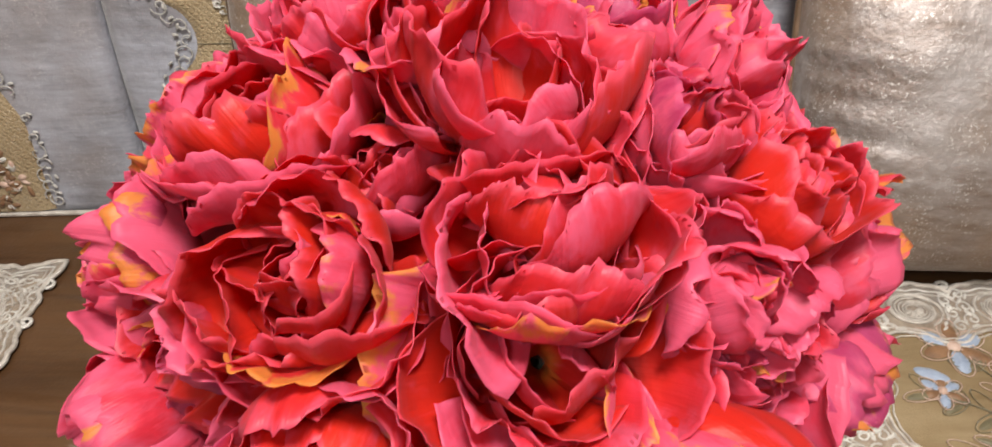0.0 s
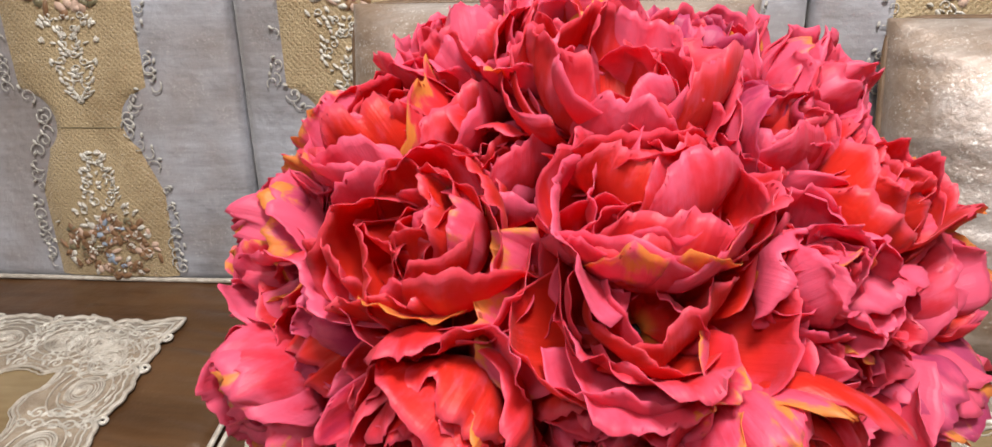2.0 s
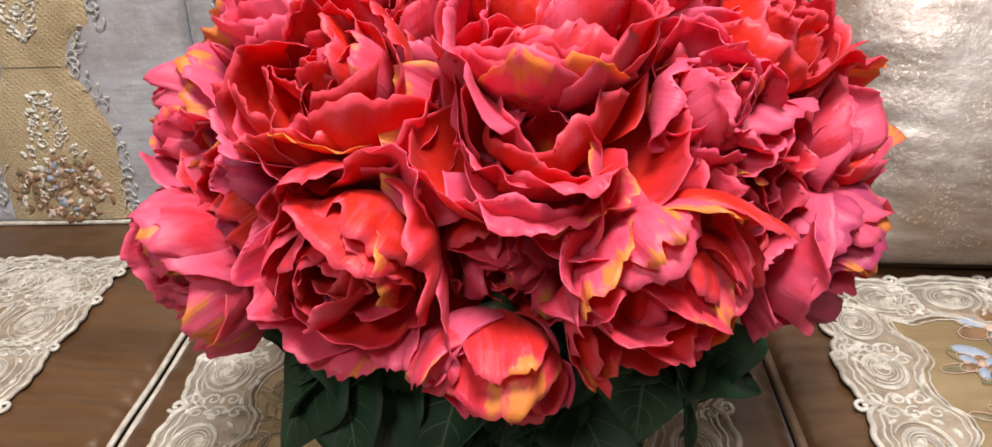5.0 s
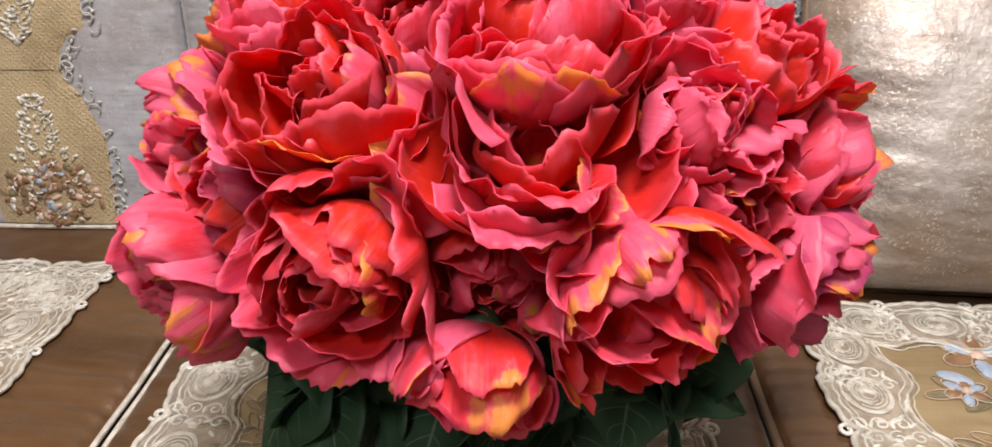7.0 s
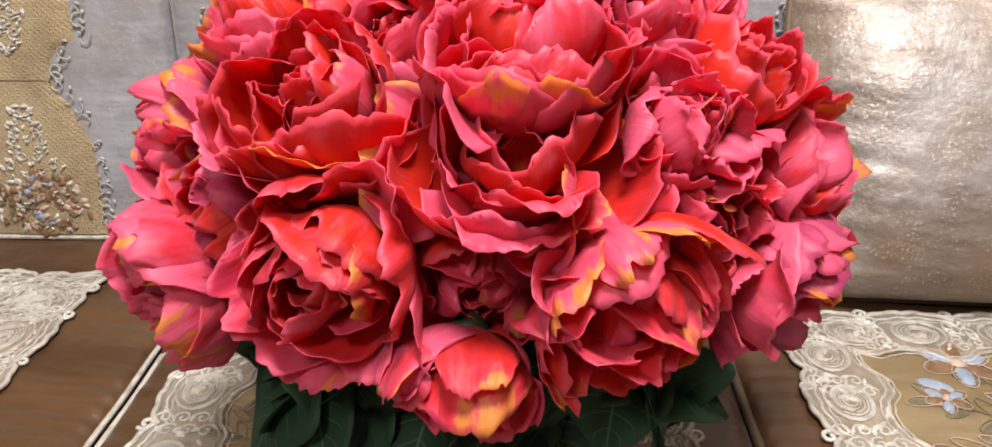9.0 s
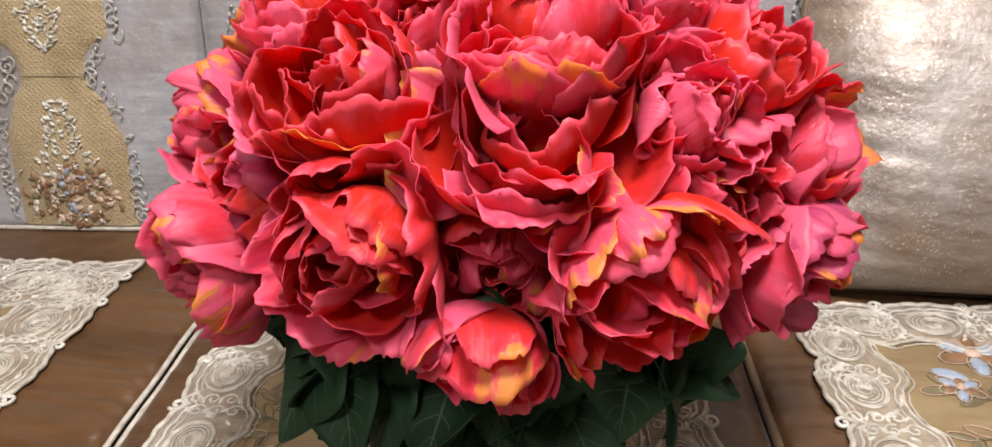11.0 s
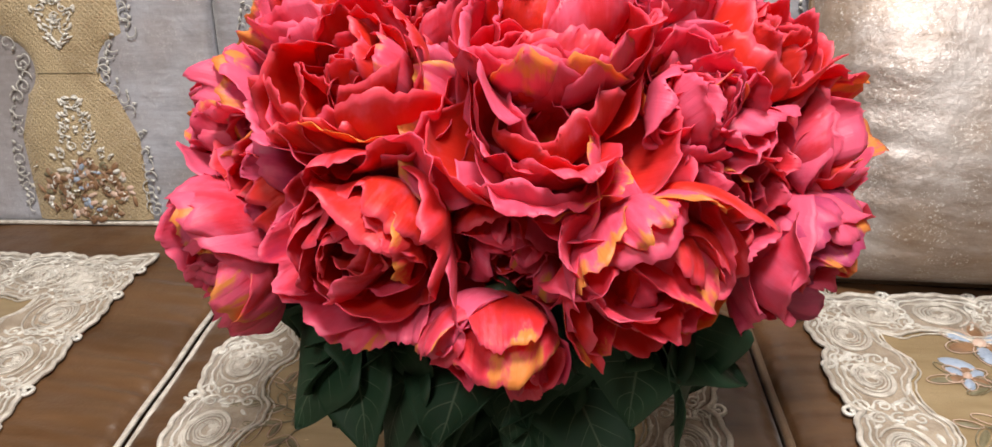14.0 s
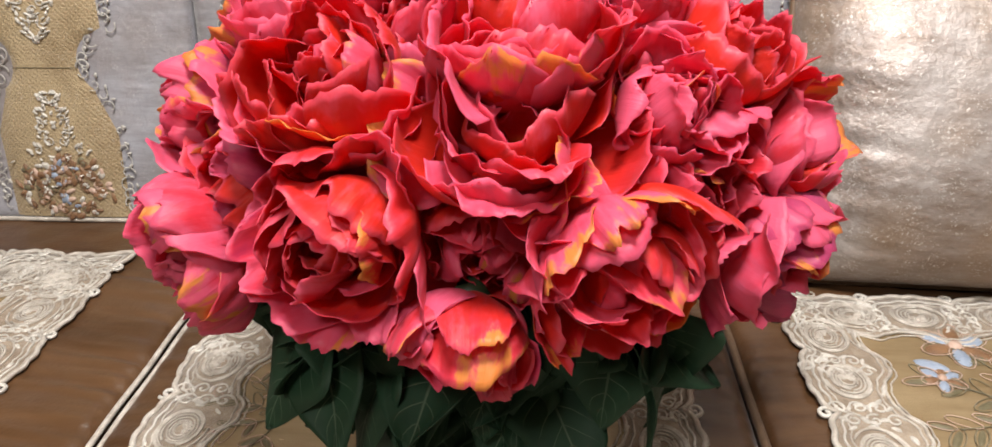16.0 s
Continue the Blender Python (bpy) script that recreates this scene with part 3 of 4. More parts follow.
            bits.append(taken(tube("c", [(p, q, 0.0030) for p, q in spiral(qx, qy, 0.010, 1.2, rng.uniform(0, 6.28), flip, 20)], 0.0026, CORD, 6)))
            for i in range(14):
                a_, rr = rng.uniform(0, 6.28), rng.uniform(0.038, 0.046)
                qx, qy = px + rr * math.cos(a_), py + rr * math.sin(a_)
                if abs(qx) < w / 2 - 0.006 and abs(qy) < d / 2 - 0.006 and max(abs(qx) - (w / 2 - 0.08), abs(qy) - (d / 2 - 0.08)) > 0:
                    bits.append(pad(qx, qy, 0.006, 0.0022, a_ + 1.57, 0.0025, 0.003))
            tagged(part("curl", joined("curl", bits, SILVER), t, "small silvery curls"), kind="stuff")
        bits = []
        ux, uy = math.copysign(1, x), math.copysign(1, y)
        cx, cy = x - ux * (0.075 + 0.6 * wide), y - uy * (0.075 + 0.6 * wide)
        mid = math.atan2(uy, ux)
        for i in range(9):
            w_ = mid + (i - 4) * 0.22
            l = 0.062 + 0.6 * wide - 0.004 * abs(i - 4)
            bits.append(taken(tube("c", [(cx + l * f * math.cos(w_), cy + l * f * math.sin(w_), 0.0036) for f in (0.15, 0.4, 0.7, 1.0)], 0.0013, CORD, 5)))
        bits.append(taken(tube("c", [(cx + (0.062 + 0.6 * wide) * math.cos(mid + f), cy + (0.062 + 0.6 * wide) * math.sin(mid + f), 0.0036) for f in np.linspace(-1.1, 1.1, 20)], 0.0018, CORD, 5)))
        for i in range(3):
            w_ = mid + (i - 1) * 0.5
            bits.append(taken(tube("c", [(p, q, 0.0036) for p, q in spiral(cx + 0.088 * math.cos(w_), cy + 0.088 * math.sin(w_), 0.009, 1.2, mid, 1, 16)], 0.0016, CORD, 5)))
        tagged(part("fan", joined("fan", bits, CORD), t, "ribbed silvery fan"), kind="stuff")
    return t


MATS = [mat(-1.08, -0.603, 0.22, 0.742, "gold satin seat mat with a broad scalloped cream lace border", 1, 0.034),
        mat(-0.392, 0.210, 0.20, 0.66, "gold satin seat mat with scalloped cream lace border", 2),
        mat(0.358, 0.93, 0.20, 0.665, "gold satin seat mat with lace border and flower embroidery", 3)]


def flower_spray(t, x, y, turn, size, seed, blooms=True):
    """Embroidered flowers, buds and leaves on a mat, at a place in the room."""
    rng = random.Random(seed)
    at = Vector(t.location)
    def put(px, py):
        c, s = math.cos(turn), math.sin(turn)
        return x - at.x + size * (px * c - py * s), y - at.y + size * (px * s + py * c)
    stems, leaves, rusts, blues, roses, outline = [], [], [], [], [], []
    for bend in ((0.0, 0.9), (0.55, 0.6), (-0.6, 0.55), (0.95, 0.1), (-0.9, -0.1)):
        pts = [(*put(bend[0] * k + 0.12 * math.sin(3 * k) * bend[1], -0.25 + (bend[1] + 0.25) * k), 0.003) for k in np.linspace(0, 1, 10)]
        stems.append(taken(tube("c", pts, 0.0009, OLIVE, 5)))
        for k in (0.45, 0.75, 1.0):
            px, py = bend[0] * k + 0.12 * math.sin(3 * k) * bend[1], -0.25 + (bend[1] + 0.25) * k
            for sgn in (-1, 1):
                w_ = math.atan2(bend[1], bend[0]) + sgn * rng.uniform(0.5, 0.9)
                mx, my = put(px + 0.16 * math.cos(w_), py + 0.16 * math.sin(w_))
                l = size * rng.uniform(0.13, 0.2)
                ring = [(mx + l * math.cos(q) * math.cos(w_ + turn) - 0.38 * l * math.sin(q) * math.sin(w_ + turn), my + l * math.cos(q) * math.sin(w_ + turn) + 0.38 * l * math.sin(q) * math.cos(w_ + turn), 0.003) for q in np.linspace(0, 6.28, 14)]
                (outline if rng.random() < 0.5 else stems).append(taken(tube("c", ring, 0.0006, OLIVE, 4)))
                if rng.random() < 0.6:
                    leaves.append(pad(mx, my, l * 0.8, l * 0.22, w_ + turn, 0.0015, 0.002))
    if blooms:
        for px, py, r in ((0.05, 0.95, 0.34), (0.45, 0.25, 0.40), (-0.5, 0.55, 0.2)):
            for k in range(6):
                w_ = k * 1.047 + rng.uniform(-0.2, 0.2)
                mx, my = put(px + r * 0.6 * math.cos(w_), py + r * 0.6 * math.sin(w_))
                target = blues if (k + (r > 0.35)) % 2 == 0 and r < 0.38 else rusts if k % 2 else roses
                target.append(pad(mx, my, size * r * 0.46, size * r * 0.26, w_ + turn, 0.0025, 0.002))
                ring = [(mx + size * r * (0.58 * math.cos(q) * math.cos(w_ + turn) - 0.34 * math.sin(q) * math.sin(w_ + turn)), my + size * r * (0.58 * math.cos(q) * math.sin(w_ + turn) + 0.34 * math.sin(q) * math.cos(w_ + turn)), 0.003) for q in np.linspace(0, 6.28, 14)]
                outline.append(taken(tube("c", ring, 0.0007, ROSE, 4)))
            roses.append(pad(*put(px, py), size * r * 0.22, size * r * 0.22, 0, 0.004, 0.003))
    for pieces, material, words in ((stems, OLIVE, "olive thread stems"), (leaves, OLIVE, "olive thread leaves"), (rusts, RUST, "rust thread petals"), (blues, BLUE, "pale blue thread petals"), (roses, ROSE, "rose thread petals"), (outline, ROSE, "rose thread outlines")):
        if pieces:
            tagged(part("embroidery", joined("embroidery", pieces, material), t, words), kind="stuff")


flower_spray(MATS[2], 0.585, 0.46, 0.35, 0.115, 3)
flower_spray(MATS[2], 0.72, 0.34, 1.4, 0.10, 4)
flower_spray(MATS[1], -0.262, 0.40, 1.25, 0.075, 5, False)
flower_spray(MATS[1], -0.225, 0.43, 0.6, 0.05, 6)
flower_spray(MATS[0], -0.80, 0.42, 1.9, 0.105, 7)
bud = [pad(0.508 - MATS[2].location.x, 0.523 - MATS[2].location.y, 0.021, 0.009, -0.5, 0.004, 0.002)]
part("embroidery", joined("embroidery", bud, BLUE), MATS[2], "pale blue bud")


# ---- the vase and the peonies ----
def lathe(name, profile, material, seg=40):
    verts = [(r * math.cos(2 * math.pi * k / seg), r * math.sin(2 * math.pi * k / seg), z) for r, z in profile for k in range(seg)]
    faces = grid_faces(len(profile), seg, True)
    faces.append(tuple(range(seg))[::-1])
    return mesh_of(name, verts, faces, material)


vase = new("vase", lathe("vase", ((0.045, 0), (0.058, 0.004), (0.066, 0.03), (0.070, 0.08), (0.060, 0.13), (0.050, 0.15), (0.056, 0.165), (0.052, 0.165), (0.046, 0.15), (0.055, 0.13), (0.062, 0.08), (0.055, 0.02), (0.001, 0.015)), VASE))
vase.location = (0, 0.40, SEAT + 0.006)
tagged(vase, "beige glazed ceramic vase holding the peonies", "vase")


PETAL_FACES = {}


def shell_faces(nu, nv):
    """Faces of a thin sheet: front, back and the rim that joins them."""
    if (nu, nv) not in PETAL_FACES:
        n = nu * nv
        front = grid_faces(nv, nu)
        faces = front + [tuple(k + n for k in f[::-1]) for f in front]
        ring = [j for j in range(nu)] + [i * nu + nu - 1 for i in range(1, nv)] + [(nv - 1) * nu + j for j in range(nu - 2, -1, -1)] + [i * nu for i in range(nv - 2, 0, -1)]
        PETAL_FACES[(nu, nv)] = faces + [(b, a, a + n, b + n) for a, b in zip(ring, ring[1:] + ring[:1])]
    return PETAL_FACES[(nu, nv)]


def petal_mesh(rng, phi, length, width, foot, t0, t1, bend, cup, ruffle, flip, notch, lift=0.0, nu=29, nv=15, thick=0.0003, skew=0.0, twist=0.0):
    """A silk petal on a bloom whose axis is +z. It leaves the axis at angle t0 and ends at t1 (degrees from the axis);
    flip turns its rim outwards; cup bends its sides towards the axis; twist turns its blade about its own length."""
    ph = [rng.uniform(0, 6.28) for _ in range(8)]
    f1, f2 = rng.uniform(1.6, 3.0), rng.uniform(4.0, 6.5)
    ribs = rng.uniform(0.0, 0.020)
    crisp = rng.choice((0.008, 0.018, 0.030, 0.045))
    jag = np.array([rng.uniform(0.95, 1.0) for _ in range(nu)])
    fine = np.linspace(0, 1, nv * 5)
    ths = np.radians(t0 + (t1 - t0) * fine ** bend + flip * np.clip((fine - 0.74) / 0.26, 0, None) ** 1.5)
    d = length / (len(fine) - 1)
    rs = foot + np.concatenate(((0.0,), np.cumsum(d * np.sin((ths[1:] + ths[:-1]) / 2))))
    zs = lift + np.concatenate(((0.0,), np.cumsum(d * np.cos((ths[1:] + ths[:-1]) / 2))))
    u = np.linspace(-1, 1, nu)[None, :]
    v = np.linspace(0, 1, nv)[:, None]
    short = (1 - 0.50 * np.abs(u) ** 2.6) * jag * (1 - notch * np.exp(-(u / 0.16) ** 2)) * (1 + 0.025 * np.sin(5 * u + ph[0]) + 0.02 * np.sin(11 * u + ph[1]))
    q = np.clip(v * short, 0, 1)
    r, z, th = np.interp(q, fine, rs), np.interp(q, fine, zs), np.interp(q, fine, ths)
    half = width * (0.15 + 0.85 * np.sin(np.minimum(1.0, v * 1.22) * math.pi / 2) ** 0.95)
    rip = ruffle * v ** 1.5 * (0.6 * np.sin(f1 * u * 2 + ph[2]) + 0.25 * np.abs(u) ** 0.5 * np.sin(f2 * u + ph[3] + 2 * v) + 0.35 * np.sin(5 * v + ph[4] + u))
    rip = rip + width * v * (0.045 * np.sin(2.6 * u + 3.4 * v + ph[5]) + 0.030 * np.sin(-4.1 * u + 5.2 * v + ph[6]))
    rip = rip + width * v ** 1.2 * ribs * np.sin(12.5 * u + 1.2 * v + ph[7])
    rip = rip + crisp * width * v ** 5 * (np.sin(13 * u + ph[4]) + 0.8 * np.sin(21 * u + ph[2]))
    side = half * u + skew * v * v * width
    ang = cup * u
    lat = side * (1 - 0.22 * np.minimum(1.0, np.abs(ang)) * u * u)
    out = half * 0.55 * ang * u + rip
    tw = twist * v ** 1.2
    lat, out = lat * np.cos(tw) - out * np.sin(tw), lat * np.sin(tw) + out * np.cos(tw)
    nr, nz = -np.cos(th) * out, np.sin(th) * out
    c, s = math.cos(phi), math.sin(phi)
    pts = np.stack(((r + nr) * c - lat * s, (r + nr) * s + lat * c, z + nz), axis=2)
    normal = np.cross(np.gradient(pts, axis=1), np.gradient(pts, axis=0))
    normal /= np.linalg.norm(normal, axis=2)[:, :, None] + 1e-12
    verts = np.concatenate((pts.reshape(-1, 3), (pts - normal * thick).reshape(-1, 3)))
    uvs = np.stack((np.broadcast_to(u, (nv, nu)), np.broadcast_to(v, (nv, nu))), axis=2).reshape(-1, 2)
    me = mesh_of("petal", verts, shell_faces(nu, nv), PETAL, True, np.concatenate((uvs, uvs)))
    blades = 2 * (nu - 1) * (nv - 1)
    me.polygons.foreach_set("use_smooth", [k < blades for k in range(len(me.polygons))])
    return me


def peony(heart, axis, size, seed, open_=0.5, red=0.5, yellow=0.3, purple=0.3, extra=(), keep=5, stamens=True):
    """A silk peony: heart is the middle of the bloom, axis the way that it faces, open_ 0 (closed cup) to 1 (spread).
    extra petals: (degrees round the axis: 0 right, 90 up), length, half width, first and last angle, rim's turn, lift, red, yellow, purple."""
    rng = random.Random(seed)
    axis = Vector(axis).normalized()
    base = Vector(heart) - axis * size * 0.62
    t = new("peony")
    t.matrix_world = Matrix.Translation(base) @ axis.to_track_quat("Z", "Y").to_matrix().to_4x4()
    words = ("reddish orange" if red > 0.6 else "hot pink" if red < 0.3 else "pinkish red") + " silk peony, " + ("half closed cup" if open_ < 0.35 else "wide open" if open_ > 0.6 else "full rounded bloom")
    if yellow > 0.45:
        words += " with yellow-edged petals"
    elif purple > 0.45:
        words += " with purple-tinged petals"
    tagged(t, words, "flower", "peonies in the vase")
    R = size
    o = open_
    # count, length, half width, first and last angle, rim's turn, ruffle, twist
    rows = ((5, 1.70, 0.88, 93, -48 + 92 * o, 4, 0.05, 0.25), (5, 1.58, 0.84, 84, -62 + 84 * o, 5, 0.06, 0.40), (4, 1.46, 0.76, 72, -66 + 80 * o, 6, 0.08, 0.5),
            (4, 1.26, 0.62, 56, -58 + 66 * o, 8, 0.12, 0.5), (4, 1.02, 0.50, 36, -40 + 46 * o, 8, 0.14, 0.6))
    for k, (count, length, width, t0, t1, flip, ruffle, twist) in enumerate(rows):
        if k >= keep:
            break
        turn0 = rng.uniform(0, 6.28)
        for i in range(count):
            phi = turn0 + 2 * math.pi * (i + rng.uniform(-0.42, 0.42)) / count
            rolled = rng.random() < 0.28
            me = petal_mesh(rng, phi, R * length * rng.uniform(0.78, 1.08), R * width * rng.uniform(0.72, 1.15), R * (0.10 - 0.015 * k),
                            t0 + rng.uniform(-12, 10), t1 + rng.uniform(-26, 22), rng.uniform(0.8, 1.5), rng.uniform(0.45, 1.15),
                            R * ruffle * rng.uniform(0.4, 1.6), rng.uniform(45, 115) if rolled else rng.uniform(-1, 3) * flip, rng.choice((0, 0, 0, 0.06, 0.14)), 0.004 * k,
                            skew=rng.uniform(-0.45, 0.45), twist=rng.uniform(-1, 1) * twist)
            p = part("petal", me, t)
            c_red = min(1.0, max(0.0, 1 - red + rng.uniform(-0.45, 0.45) - 0.08 * k))
            gold = rng.uniform(0.36, 0.56) if rng.random() < 0.04 + yellow * 0.30 else 0.0
            p.color = (c_red, gold * 0.84, min(1, purple * rng.uniform(0.1, 1.7)), 1)
    for deg, length, width, t0, t1, flip, lift, c_red, gold, mauve in extra:
        me = petal_mesh(rng, radians(deg), R * length, R * width, R * 0.08, t0, t1, 1.0, rng.uniform(0.4, 0.9), R * 0.07, flip, rng.choice((0, 0.05, 0.1)), R * lift, twist=rng.uniform(-0.15, 0.15))
        p = part("petal", me, t)
        p.color = (1 - c_red, gold, mauve, 1)
    # stamens in the cup
    if stamens:
        pieces = []
        for i in range(26):
            w, rr = rng.uniform(0, 6.28), R * 0.16 * math.sqrt(rng.random())
            h = R * rng.uniform(0.35, 0.5)
            pieces.append(taken(tube("s", [(rr * 0.4 * math.cos(w), rr * 0.4 * math.sin(w), 0.0), (rr * math.cos(w), rr * math.sin(w), h * 0.7), (rr * 1.2 * math.cos(w), rr * 1.2 * math.sin(w), h)], 0.0008, STAMEN, 4)))
        part("stamens", joined("stamens", pieces, STAMEN), t, "yellow stamens")
    # green cup and stem down into the vase
    foot = t.matrix_world.inverted() @ Vector((base.x * 0.12, 0.40 + (base.y - 0.40) * 0.12, SEAT + 0.11))
    mid = Vector((0, 0, -0.4 * foot.length))
    pts = [(1 - s) ** 2 * Vector((0, 0, 0.004)) + 2 * s * (1 - s) * mid + s * s * foot for s in np.linspace(0, 1, 14)]
    part("stem", tube("stem", pts, 0.0028, STEM, 6), t, "dark green stem")
    part("calyx", lathe("calyx", ((0.003, -0.012), (0.010, -0.006), (0.017, 0.004), (0.012, 0.008), (0.002, 0.006)), STEM, 12), t, "dark green calyx")
    return t


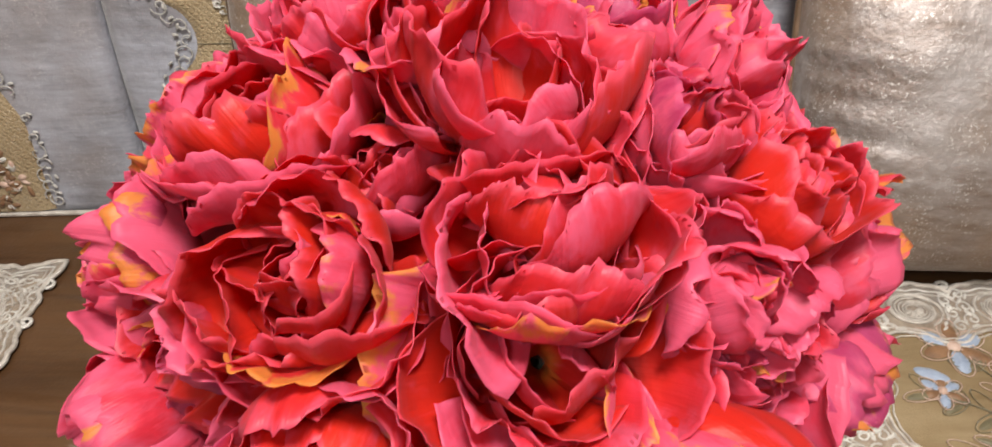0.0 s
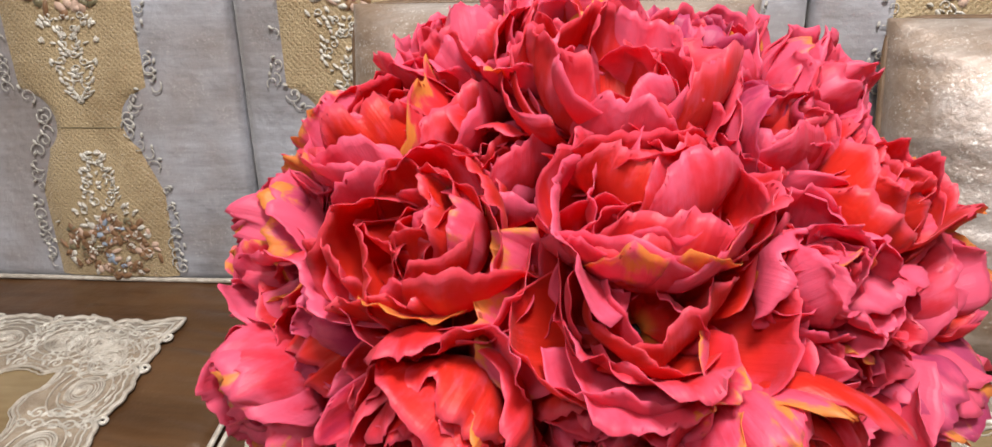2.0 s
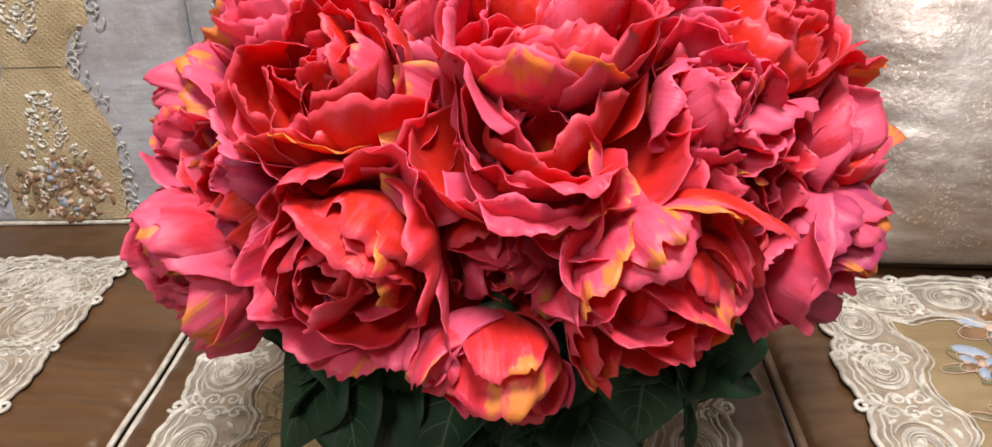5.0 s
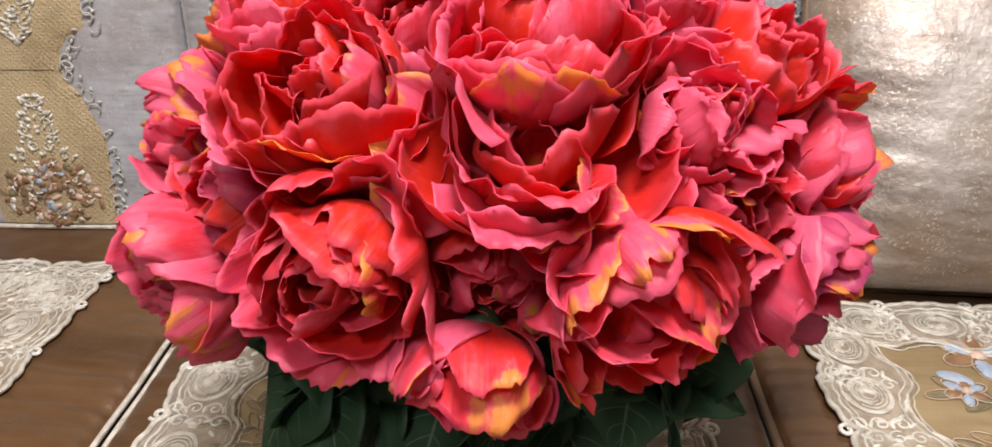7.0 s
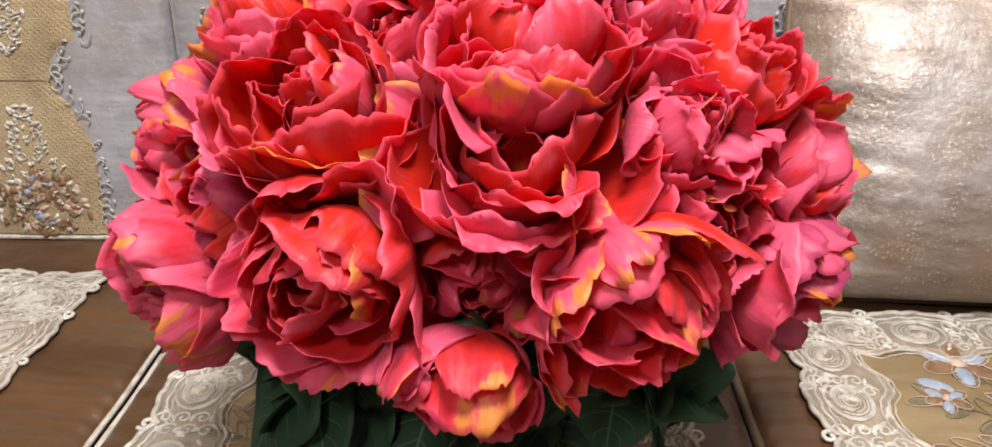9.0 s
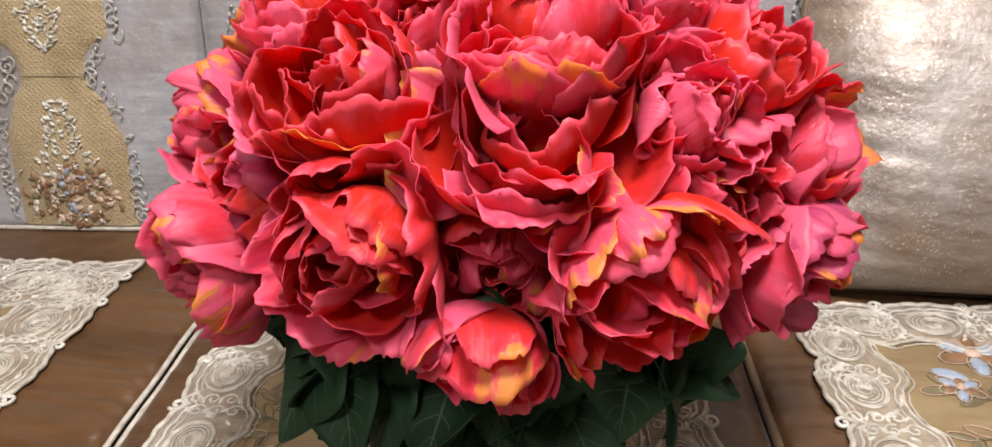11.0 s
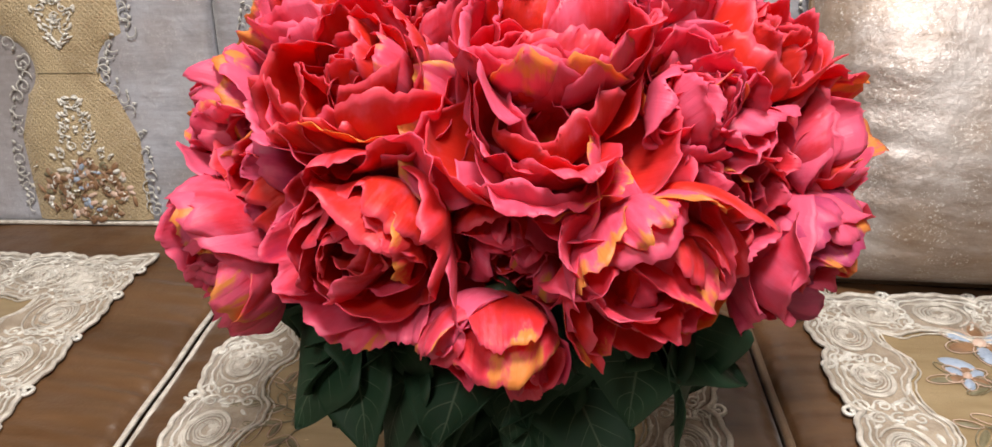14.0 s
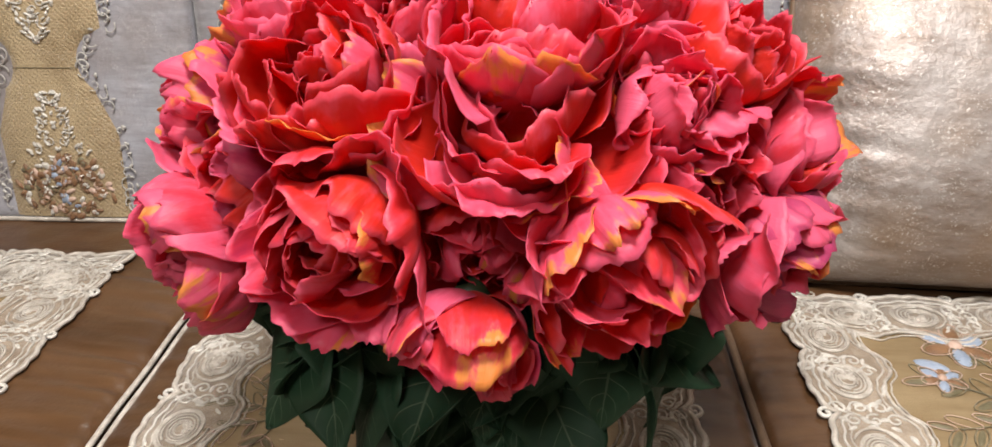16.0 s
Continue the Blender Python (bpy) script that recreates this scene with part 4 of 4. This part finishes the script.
BLOOMS = (
    # heart, way it faces, size, seed, open, red, yellow, purple, extra petals
    ((-0.230, 0.274, 0.746), (-0.78, -0.52, -0.25), 0.062, 11, 0.15, 0.15, 0.4, 0.4, ((62, 1.66, 0.80, 93, 2, 0, 0, 0.1, 0.2, 0), (318, 1.62, 0.76, 92, -18, 0, 0, 0.6, 0.30, 0.5), (265, 1.62, 0.8, 92, -20, 0, 0, 0.7, 0.2, 0.3), (355, 1.6, 0.7, 90, -15, 0, 0, 0.3, 0.38, 0.2))),
    ((-0.096, 0.205, 0.800), (-0.30, -0.88, 0.12), 0.066, 12, 0.4, 0.72, 0.15, 0.4, ((10, 1.35, 0.55, 60, -8, 0, 0.1, 0.8, 0.44, 0), (55, 1.6, 0.62, 82, 22, 45, 0.05, 0.3, 0, 0), (262, 1.6, 0.7, 90, 8, 40, 0, 0.1, 0.36, 0.1), (300, 1.5, 0.5, 86, 6, 45, 0, 0.15, 0.2, 0.1))),
    ((0.022, 0.222, 0.868), (0.05, -0.62, 0.80), 0.064, 13, 0.45, 0.5, 0.12, 0.2, ((262, 1.35, 0.85, 68, 22, 65, 0.1, 0.3, 0.1, 0), (305, 1.4, 0.6, 74, 15, 45, 0, 0.6, 0.34, 0), (92, 1.5, 0.85, 66, -16, 0, 0, 0.55, 0, 0), (28, 1.35, 0.5, 52, -12, -10, 0.1, 0.75, 0, 0.1))),
    ((0.092, 0.196, 0.786), (0.45, -0.80, -0.25), 0.064, 14, 0.2, 0.55, 0.5, 0.25, ((185, 1.62, 0.74, 94, -4, 0, 0, 0.3, 0.2, 0), (290, 1.66, 0.85, 94, 2, 0, 0, 0.9, 0, 0.2), (340, 1.6, 0.7, 92, 4, 0, 0, 0.85, 0.1, 0.3), (150, 1.6, 0.62, 85, 5, 0, 0, 0.25, 0.46, 0), (112, 1.6, 0.5, 85, -5, -20, 0, 0.3, 0.42, 0.1), (70, 1.55, 0.5, 85, 0, 0, 0, 0.3, 0.36, 0.3))),
    ((0.214, 0.301, 0.736), (0.70, -0.55, -0.35), 0.064, 55, 0.15, 0.25, 0.35, 0.6, ((120, 1.6, 0.75, 88, 0, 0, 0, 0.1, 0.2, 0.75), (200, 1.6, 0.6, 88, 5, 0, 0, 0.2, 0.2, 0.6), (20, 1.5, 0.5, 80, 10, 0, 0, 0.2, 0.5, 0.2))),
    ((-0.008, 0.190, 0.728), (0.0, -0.70, -0.70), 0.054, 16, 0.24, 0.45, 0.5, 0.4, ((250, 1.6, 0.55, 80, 5, 0, 0, 0.5, 0.5, 0.2), (300, 1.6, 0.5, 85, 0, 0, 0, 0.4, 0.6, 0), (80, 1.6, 0.6, 88, 10, 0, 0, 0.75, 0.36, 0.5), (140, 1.6, 0.6, 90, 4, 0, 0, 0.6, 0.3, 0.5))),
    ((-0.107, 0.265, 0.886), (-0.22, -0.55, 0.80), 0.066, 17, 0.25, 0.85, 0.25, 0.35, ((330, 1.65, 0.95, 94, -2, 0, 0, 0.8, 0, 0.3), (278, 1.35, 0.6, 68, 4, 18, 0.1, 0.75, 0.5, 0), (100, 1.3, 0.62, 55, -10, 0, 0.2, 0.95, 0, 0.1), (15, 1.4, 0.62, 72, 0, 10, 0.05, 0.85, 0, 0.35), (225, 1.55, 0.7, 86, 8, 25, 0, 0.1, 0, 0))),
    ((-0.232, 0.338, 0.834), (-0.80, -0.40, 0.35), 0.057, 18, 0.2, 0.1, 0.15, 0.5, ((70, 1.6, 0.8, 85, -5, 0, 0, 0.05, 0, 0.1), (280, 1.55, 0.7, 88, -5, 0, 0, 0.2, 0, 0.55))),
    ((0.029, 0.268, 0.920), (0.0, -0.25, 0.95), 0.068, 19, 0.12, 0.65, 0.2, 0.35, ((250, 1.7, 0.95, 95, -12, 0, 0, 0.5, 0, 0.4), (345, 1.6, 0.8, 92, -6, 0, 0, 0.75, 0.0, 0), (270, 1.65, 0.8, 88, -4, 0, 0, 0.35, 0.42, 0.2), (300, 1.6, 0.55, 86, 0, 0, 0, 0.05, 0.3, 0.1), (225, 1.6, 0.6, 86, 5, 0, 0, 0.6, 0, 0.6))),
    ((0.126, 0.258, 0.874), (0.35, -0.72, 0.55), 0.045, 20, 0.05, 0.05, 0.2, 0.4, ((300, 1.6, 0.7, 88, 5, 0, 0, 0.05, 0.10, 0.4),)),
    ((0.176, 0.338, 0.886), (0.45, -0.20, 0.85), 0.061, 21, 0.2, 0.85, 0.15, 0.3, ((80, 1.6, 0.8, 75, -5, 0, 0, 0.98, 0, 0), (20, 1.35, 0.75, 80, -15, 0, 0, 0.85, 0, 0.1))),
    ((0.238, 0.350, 0.812), (0.80, -0.35, 0.42), 0.060, 22, 0.3, 0.35, 0.2, 0.4, ((320, 1.6, 0.85, 88, 5, 0, 0, 0.0, 0.2, 0), (120, 1.4, 0.75, 80, -15, 0, 0, 0.6, 0.2, 0.2))),
    ((-0.137, 0.374, 0.918), (-0.28, -0.20, 0.95), 0.070, 23, 0.1, 0.5, 0.45, 0.2, ((330, 1.65, 0.95, 94, -10, 0, 0, 0.35, 0, 0.2), (240, 1.6, 0.9, 94, -10, 0, 0, 0.3, 0, 0.1), (30, 1.6, 0.8, 92, -8, 0, 0, 0.3, 0, 0.3), (285, 1.6, 0.85, 88, -8, 0, 0, 0.3, 0.3, 0.2), (200, 1.55, 0.7, 86, -5, 0, 0, 0.6, 0.42, 0.1))),
    ((0.010, 0.335, 0.955), (0.05, -0.28, 0.95), 0.068, 24, 0.35, 0.5, 0.12, 0.25, ((270, 1.55, 0.85, 80, 0, 0, 0, 0.75, 0, 0.1), (60, 1.4, 0.6, 70, 0, 20, 0.1, 0.4, 0.05, 0))),
    ((0.152, 0.405, 0.932), (0.65, -0.05, 0.78), 0.056, 25, 0.25, 0.1, 0.1, 0.3, ((60, 1.7, 0.8, 85, 20, 0, 0, 0.0, 0, 0), (320, 1.5, 0.7, 85, 10, 0, 0, 0.3, 0, 0.2))),
    ((0.108, 0.345, 0.928), (0.40, -0.30, 0.90), 0.053, 26, 0.25, 0.35, 0.15, 0.5, ((280, 1.5, 0.5, 80, 5, 20, 0, 0.1, 0.2, 0.1),)),
    ((0.078, 0.420, 0.952), (0.20, -0.10, 0.95), 0.053, 27, 0.2, 0.3, 0.2, 0.5, ()),
    ((-0.100, 0.432, 0.958), (-0.30, 0.0, 0.95), 0.057, 28, 0.25, 0.25, 0.2, 0.3, ((230, 1.6, 0.7, 85, 20, 10, 0, 0.0, 0.2, 0),)),
    ((-0.026, 0.410, 0.972), (-0.05, -0.15, 1.0), 0.060, 29, 0.25, 0.35, 0.25, 0.3, ()),
    ((-0.195, 0.404, 0.890), (-0.80, -0.05, 0.60), 0.051, 30, 0.2, 0.15, 0.2, 0.25, ()),
    # between and behind the front blooms
    ((-0.182, 0.285, 0.802), (-0.60, -0.75, 0.1), 0.060, 41, 0.15, 0.35, 0.0, 0.5, ()),
    ((0.142, 0.264, 0.818), (0.50, -0.80, 0.2), 0.060, 42, 0.15, 0.4, 0.2, 0.4, ()),
    ((0.000, 0.240, 0.782), (0.0, -0.98, -0.1), 0.056, 43, 0.15, 0.5, 0.2, 0.3, ()),
    ((-0.045, 0.262, 0.832), (-0.12, -0.90, 0.35), 0.054, 46, 0.2, 0.6, 0.1, 0.4, ()),
    ((-0.066, 0.340, 0.898), (-0.15, -0.45, 0.90), 0.056, 44, 0.2, 0.5, 0.0, 0.4, ()),
    ((0.075, 0.300, 0.890), (0.25, -0.50, 0.80), 0.052, 45, 0.2, 0.5, 0.0, 0.4, ()),
    # the far side of the bunch
    ((-0.215, 0.460, 0.790), (-0.9, 0.35, 0.3), 0.062, 31, 0.5, 0.3, 0.2, 0.3, ()),
    ((0.215, 0.460, 0.780), (0.9, 0.35, 0.3), 0.062, 32, 0.5, 0.3, 0.2, 0.3, ()),
    ((0.150, 0.505, 0.860), (0.6, 0.6, 0.6), 0.062, 33, 0.5, 0.3, 0.2, 0.3, ()),
    ((-0.145, 0.515, 0.865), (-0.6, 0.6, 0.6), 0.062, 34, 0.5, 0.3, 0.2, 0.3, ()),
    ((0.000, 0.510, 0.900), (0.0, 0.6, 0.8), 0.064, 35, 0.5, 0.3, 0.2, 0.3, ()),
    ((-0.080, 0.555, 0.780), (-0.35, 0.9, 0.2), 0.064, 36, 0.5, 0.3, 0.2, 0.3, ()),
    ((0.090, 0.555, 0.780), (0.35, 0.9, 0.2), 0.064, 37, 0.5, 0.3, 0.2, 0.3, ()),
)
for heart, way, size, seed, open_, red, yellow, purple, extra in BLOOMS:
    peony(heart, way, size, seed, open_, red, yellow, purple, extra, 4 if seed in (13, 14, 24) else 5, seed not in (13, 24))


def leaf_mesh(rng, length, width, droop, lobes=0.25, fold=0.35, nu=9, nv=14):
    """A pointed leaflet with toothed margin, from its stalk along +x, drooping."""
    pts = np.zeros((nv, nu, 3))
    uvs = []
    ph = rng.uniform(0, 6.28)
    x, z = 0.0, 0.0
    for i in range(nv):
        v = i / (nv - 1)
        th = -radians(droop) * v
        if i:
            x += length / (nv - 1) * math.cos(th)
            z += length / (nv - 1) * math.sin(th)
        w = width * (math.sin(math.pi * v ** 0.8) ** 0.85 * (1 - 0.25 * v) + 0.02) * (1 + lobes * 0.25 * math.sin(11 * v + ph))
        if v == 1:
            w = width * 0.01
        for j in range(nu):
            u = 2 * j / (nu - 1) - 1
            wob = 0.05 * width * math.sin(7 * v + 3 * u + ph)
            pts[i, j] = (x - abs(u) * w * 0.25, w * u, z + fold * abs(u) * w + wob)
            uvs.append((u, v))
    n = nu * nv
    back = pts - np.array((0, 0, 0.0006))
    return mesh_of("leaf", np.concatenate((pts.reshape(-1, 3), back.reshape(-1, 3))), shell_faces(nu, nv), LEAF, True, np.concatenate((uvs, uvs)))


def leaf_spray(azimuth, height, reach, tilt, seed):
    """A leaf stalk out of the vase with three to five leaflets. azimuth in degrees, 270 towards the front."""
    rng = random.Random(seed)
    t = thing("leaf_spray", (0.0, 0.40, SEAT + 0.14), "dark green silk peony leaves on a thin stalk", "leaf", "leaf sprays under the peonies", (0, 0, azimuth))
    end = Vector((reach, 0, height))
    pts = [(1 - s) ** 2 * Vector((0.01, 0, -0.06)) + 2 * s * (1 - s) * Vector((reach * 0.35, 0, height + 0.02)) + s * s * end for s in np.linspace(0, 1, 12)]
    part("stalk", tube("stalk", pts, 0.0018, STEM, 6), t, "dark green stalk")
    for a, l in ((0, 1.0), (48, 0.85), (-48, 0.85), (95, 0.6), (-95, 0.6)):
        me = leaf_mesh(rng, 0.112 * l * rng.uniform(0.85, 1.15), 0.056 * l * rng.uniform(0.85, 1.2), rng.uniform(-5, 55), rng.uniform(0.2, 0.9), rng.uniform(0.05, 0.4))
        part("leaf", me, t, m=Matrix.Translation(end - Vector((0.012, 0, 0))) @ pose(0, 0, 0, rng.uniform(-32, 32), tilt + rng.uniform(-22, 12), a + rng.uniform(-16, 16)))
    return t


SPRAYS = ((270, 0.055, 0.10, 28, 1), (252, 0.065, 0.11, 30, 2), (284, 0.050, 0.10, 34, 3), (234, 0.060, 0.16, 40, 4), (312, 0.085, 0.17, 52, 5), (214, 0.06, 0.16, 44, 6),
          (335, 0.08, 0.13, 40, 7), (185, 0.08, 0.13, 36, 8), (0, 0.08, 0.13, 36, 9), (35, 0.08, 0.13, 36, 10), (75, 0.08, 0.13, 36, 11), (110, 0.08, 0.13, 36, 12),
          (148, 0.08, 0.13, 36, 13), (260, 0.105, 0.10, 42, 14), (280, 0.105, 0.10, 45, 15), (262, 0.015, 0.07, 30, 16), (240, 0.03, 0.09, 36, 17), (280, 0.005, 0.06, 34, 18),
          (222, 0.045, 0.09, 40, 19), (299, 0.10, 0.13, 62, 20), (240, 0.03, 0.14, 48, 21), (226, 0.09, 0.17, 50, 25), (290, 0.03, 0.12, 45, 26), (318, 0.10, 0.19, 68, 27), (222, 0.075, 0.20, 50, 28), (208, 0.09, 0.19, 50, 29), (255, -0.03, 0.07, 26, 22), (236, -0.01, 0.09, 30, 23), (270, -0.03, 0.07, 30, 24))
for azimuth, height, reach, tilt, seed in SPRAYS:
    leaf_spray(azimuth, height, reach, tilt, seed)
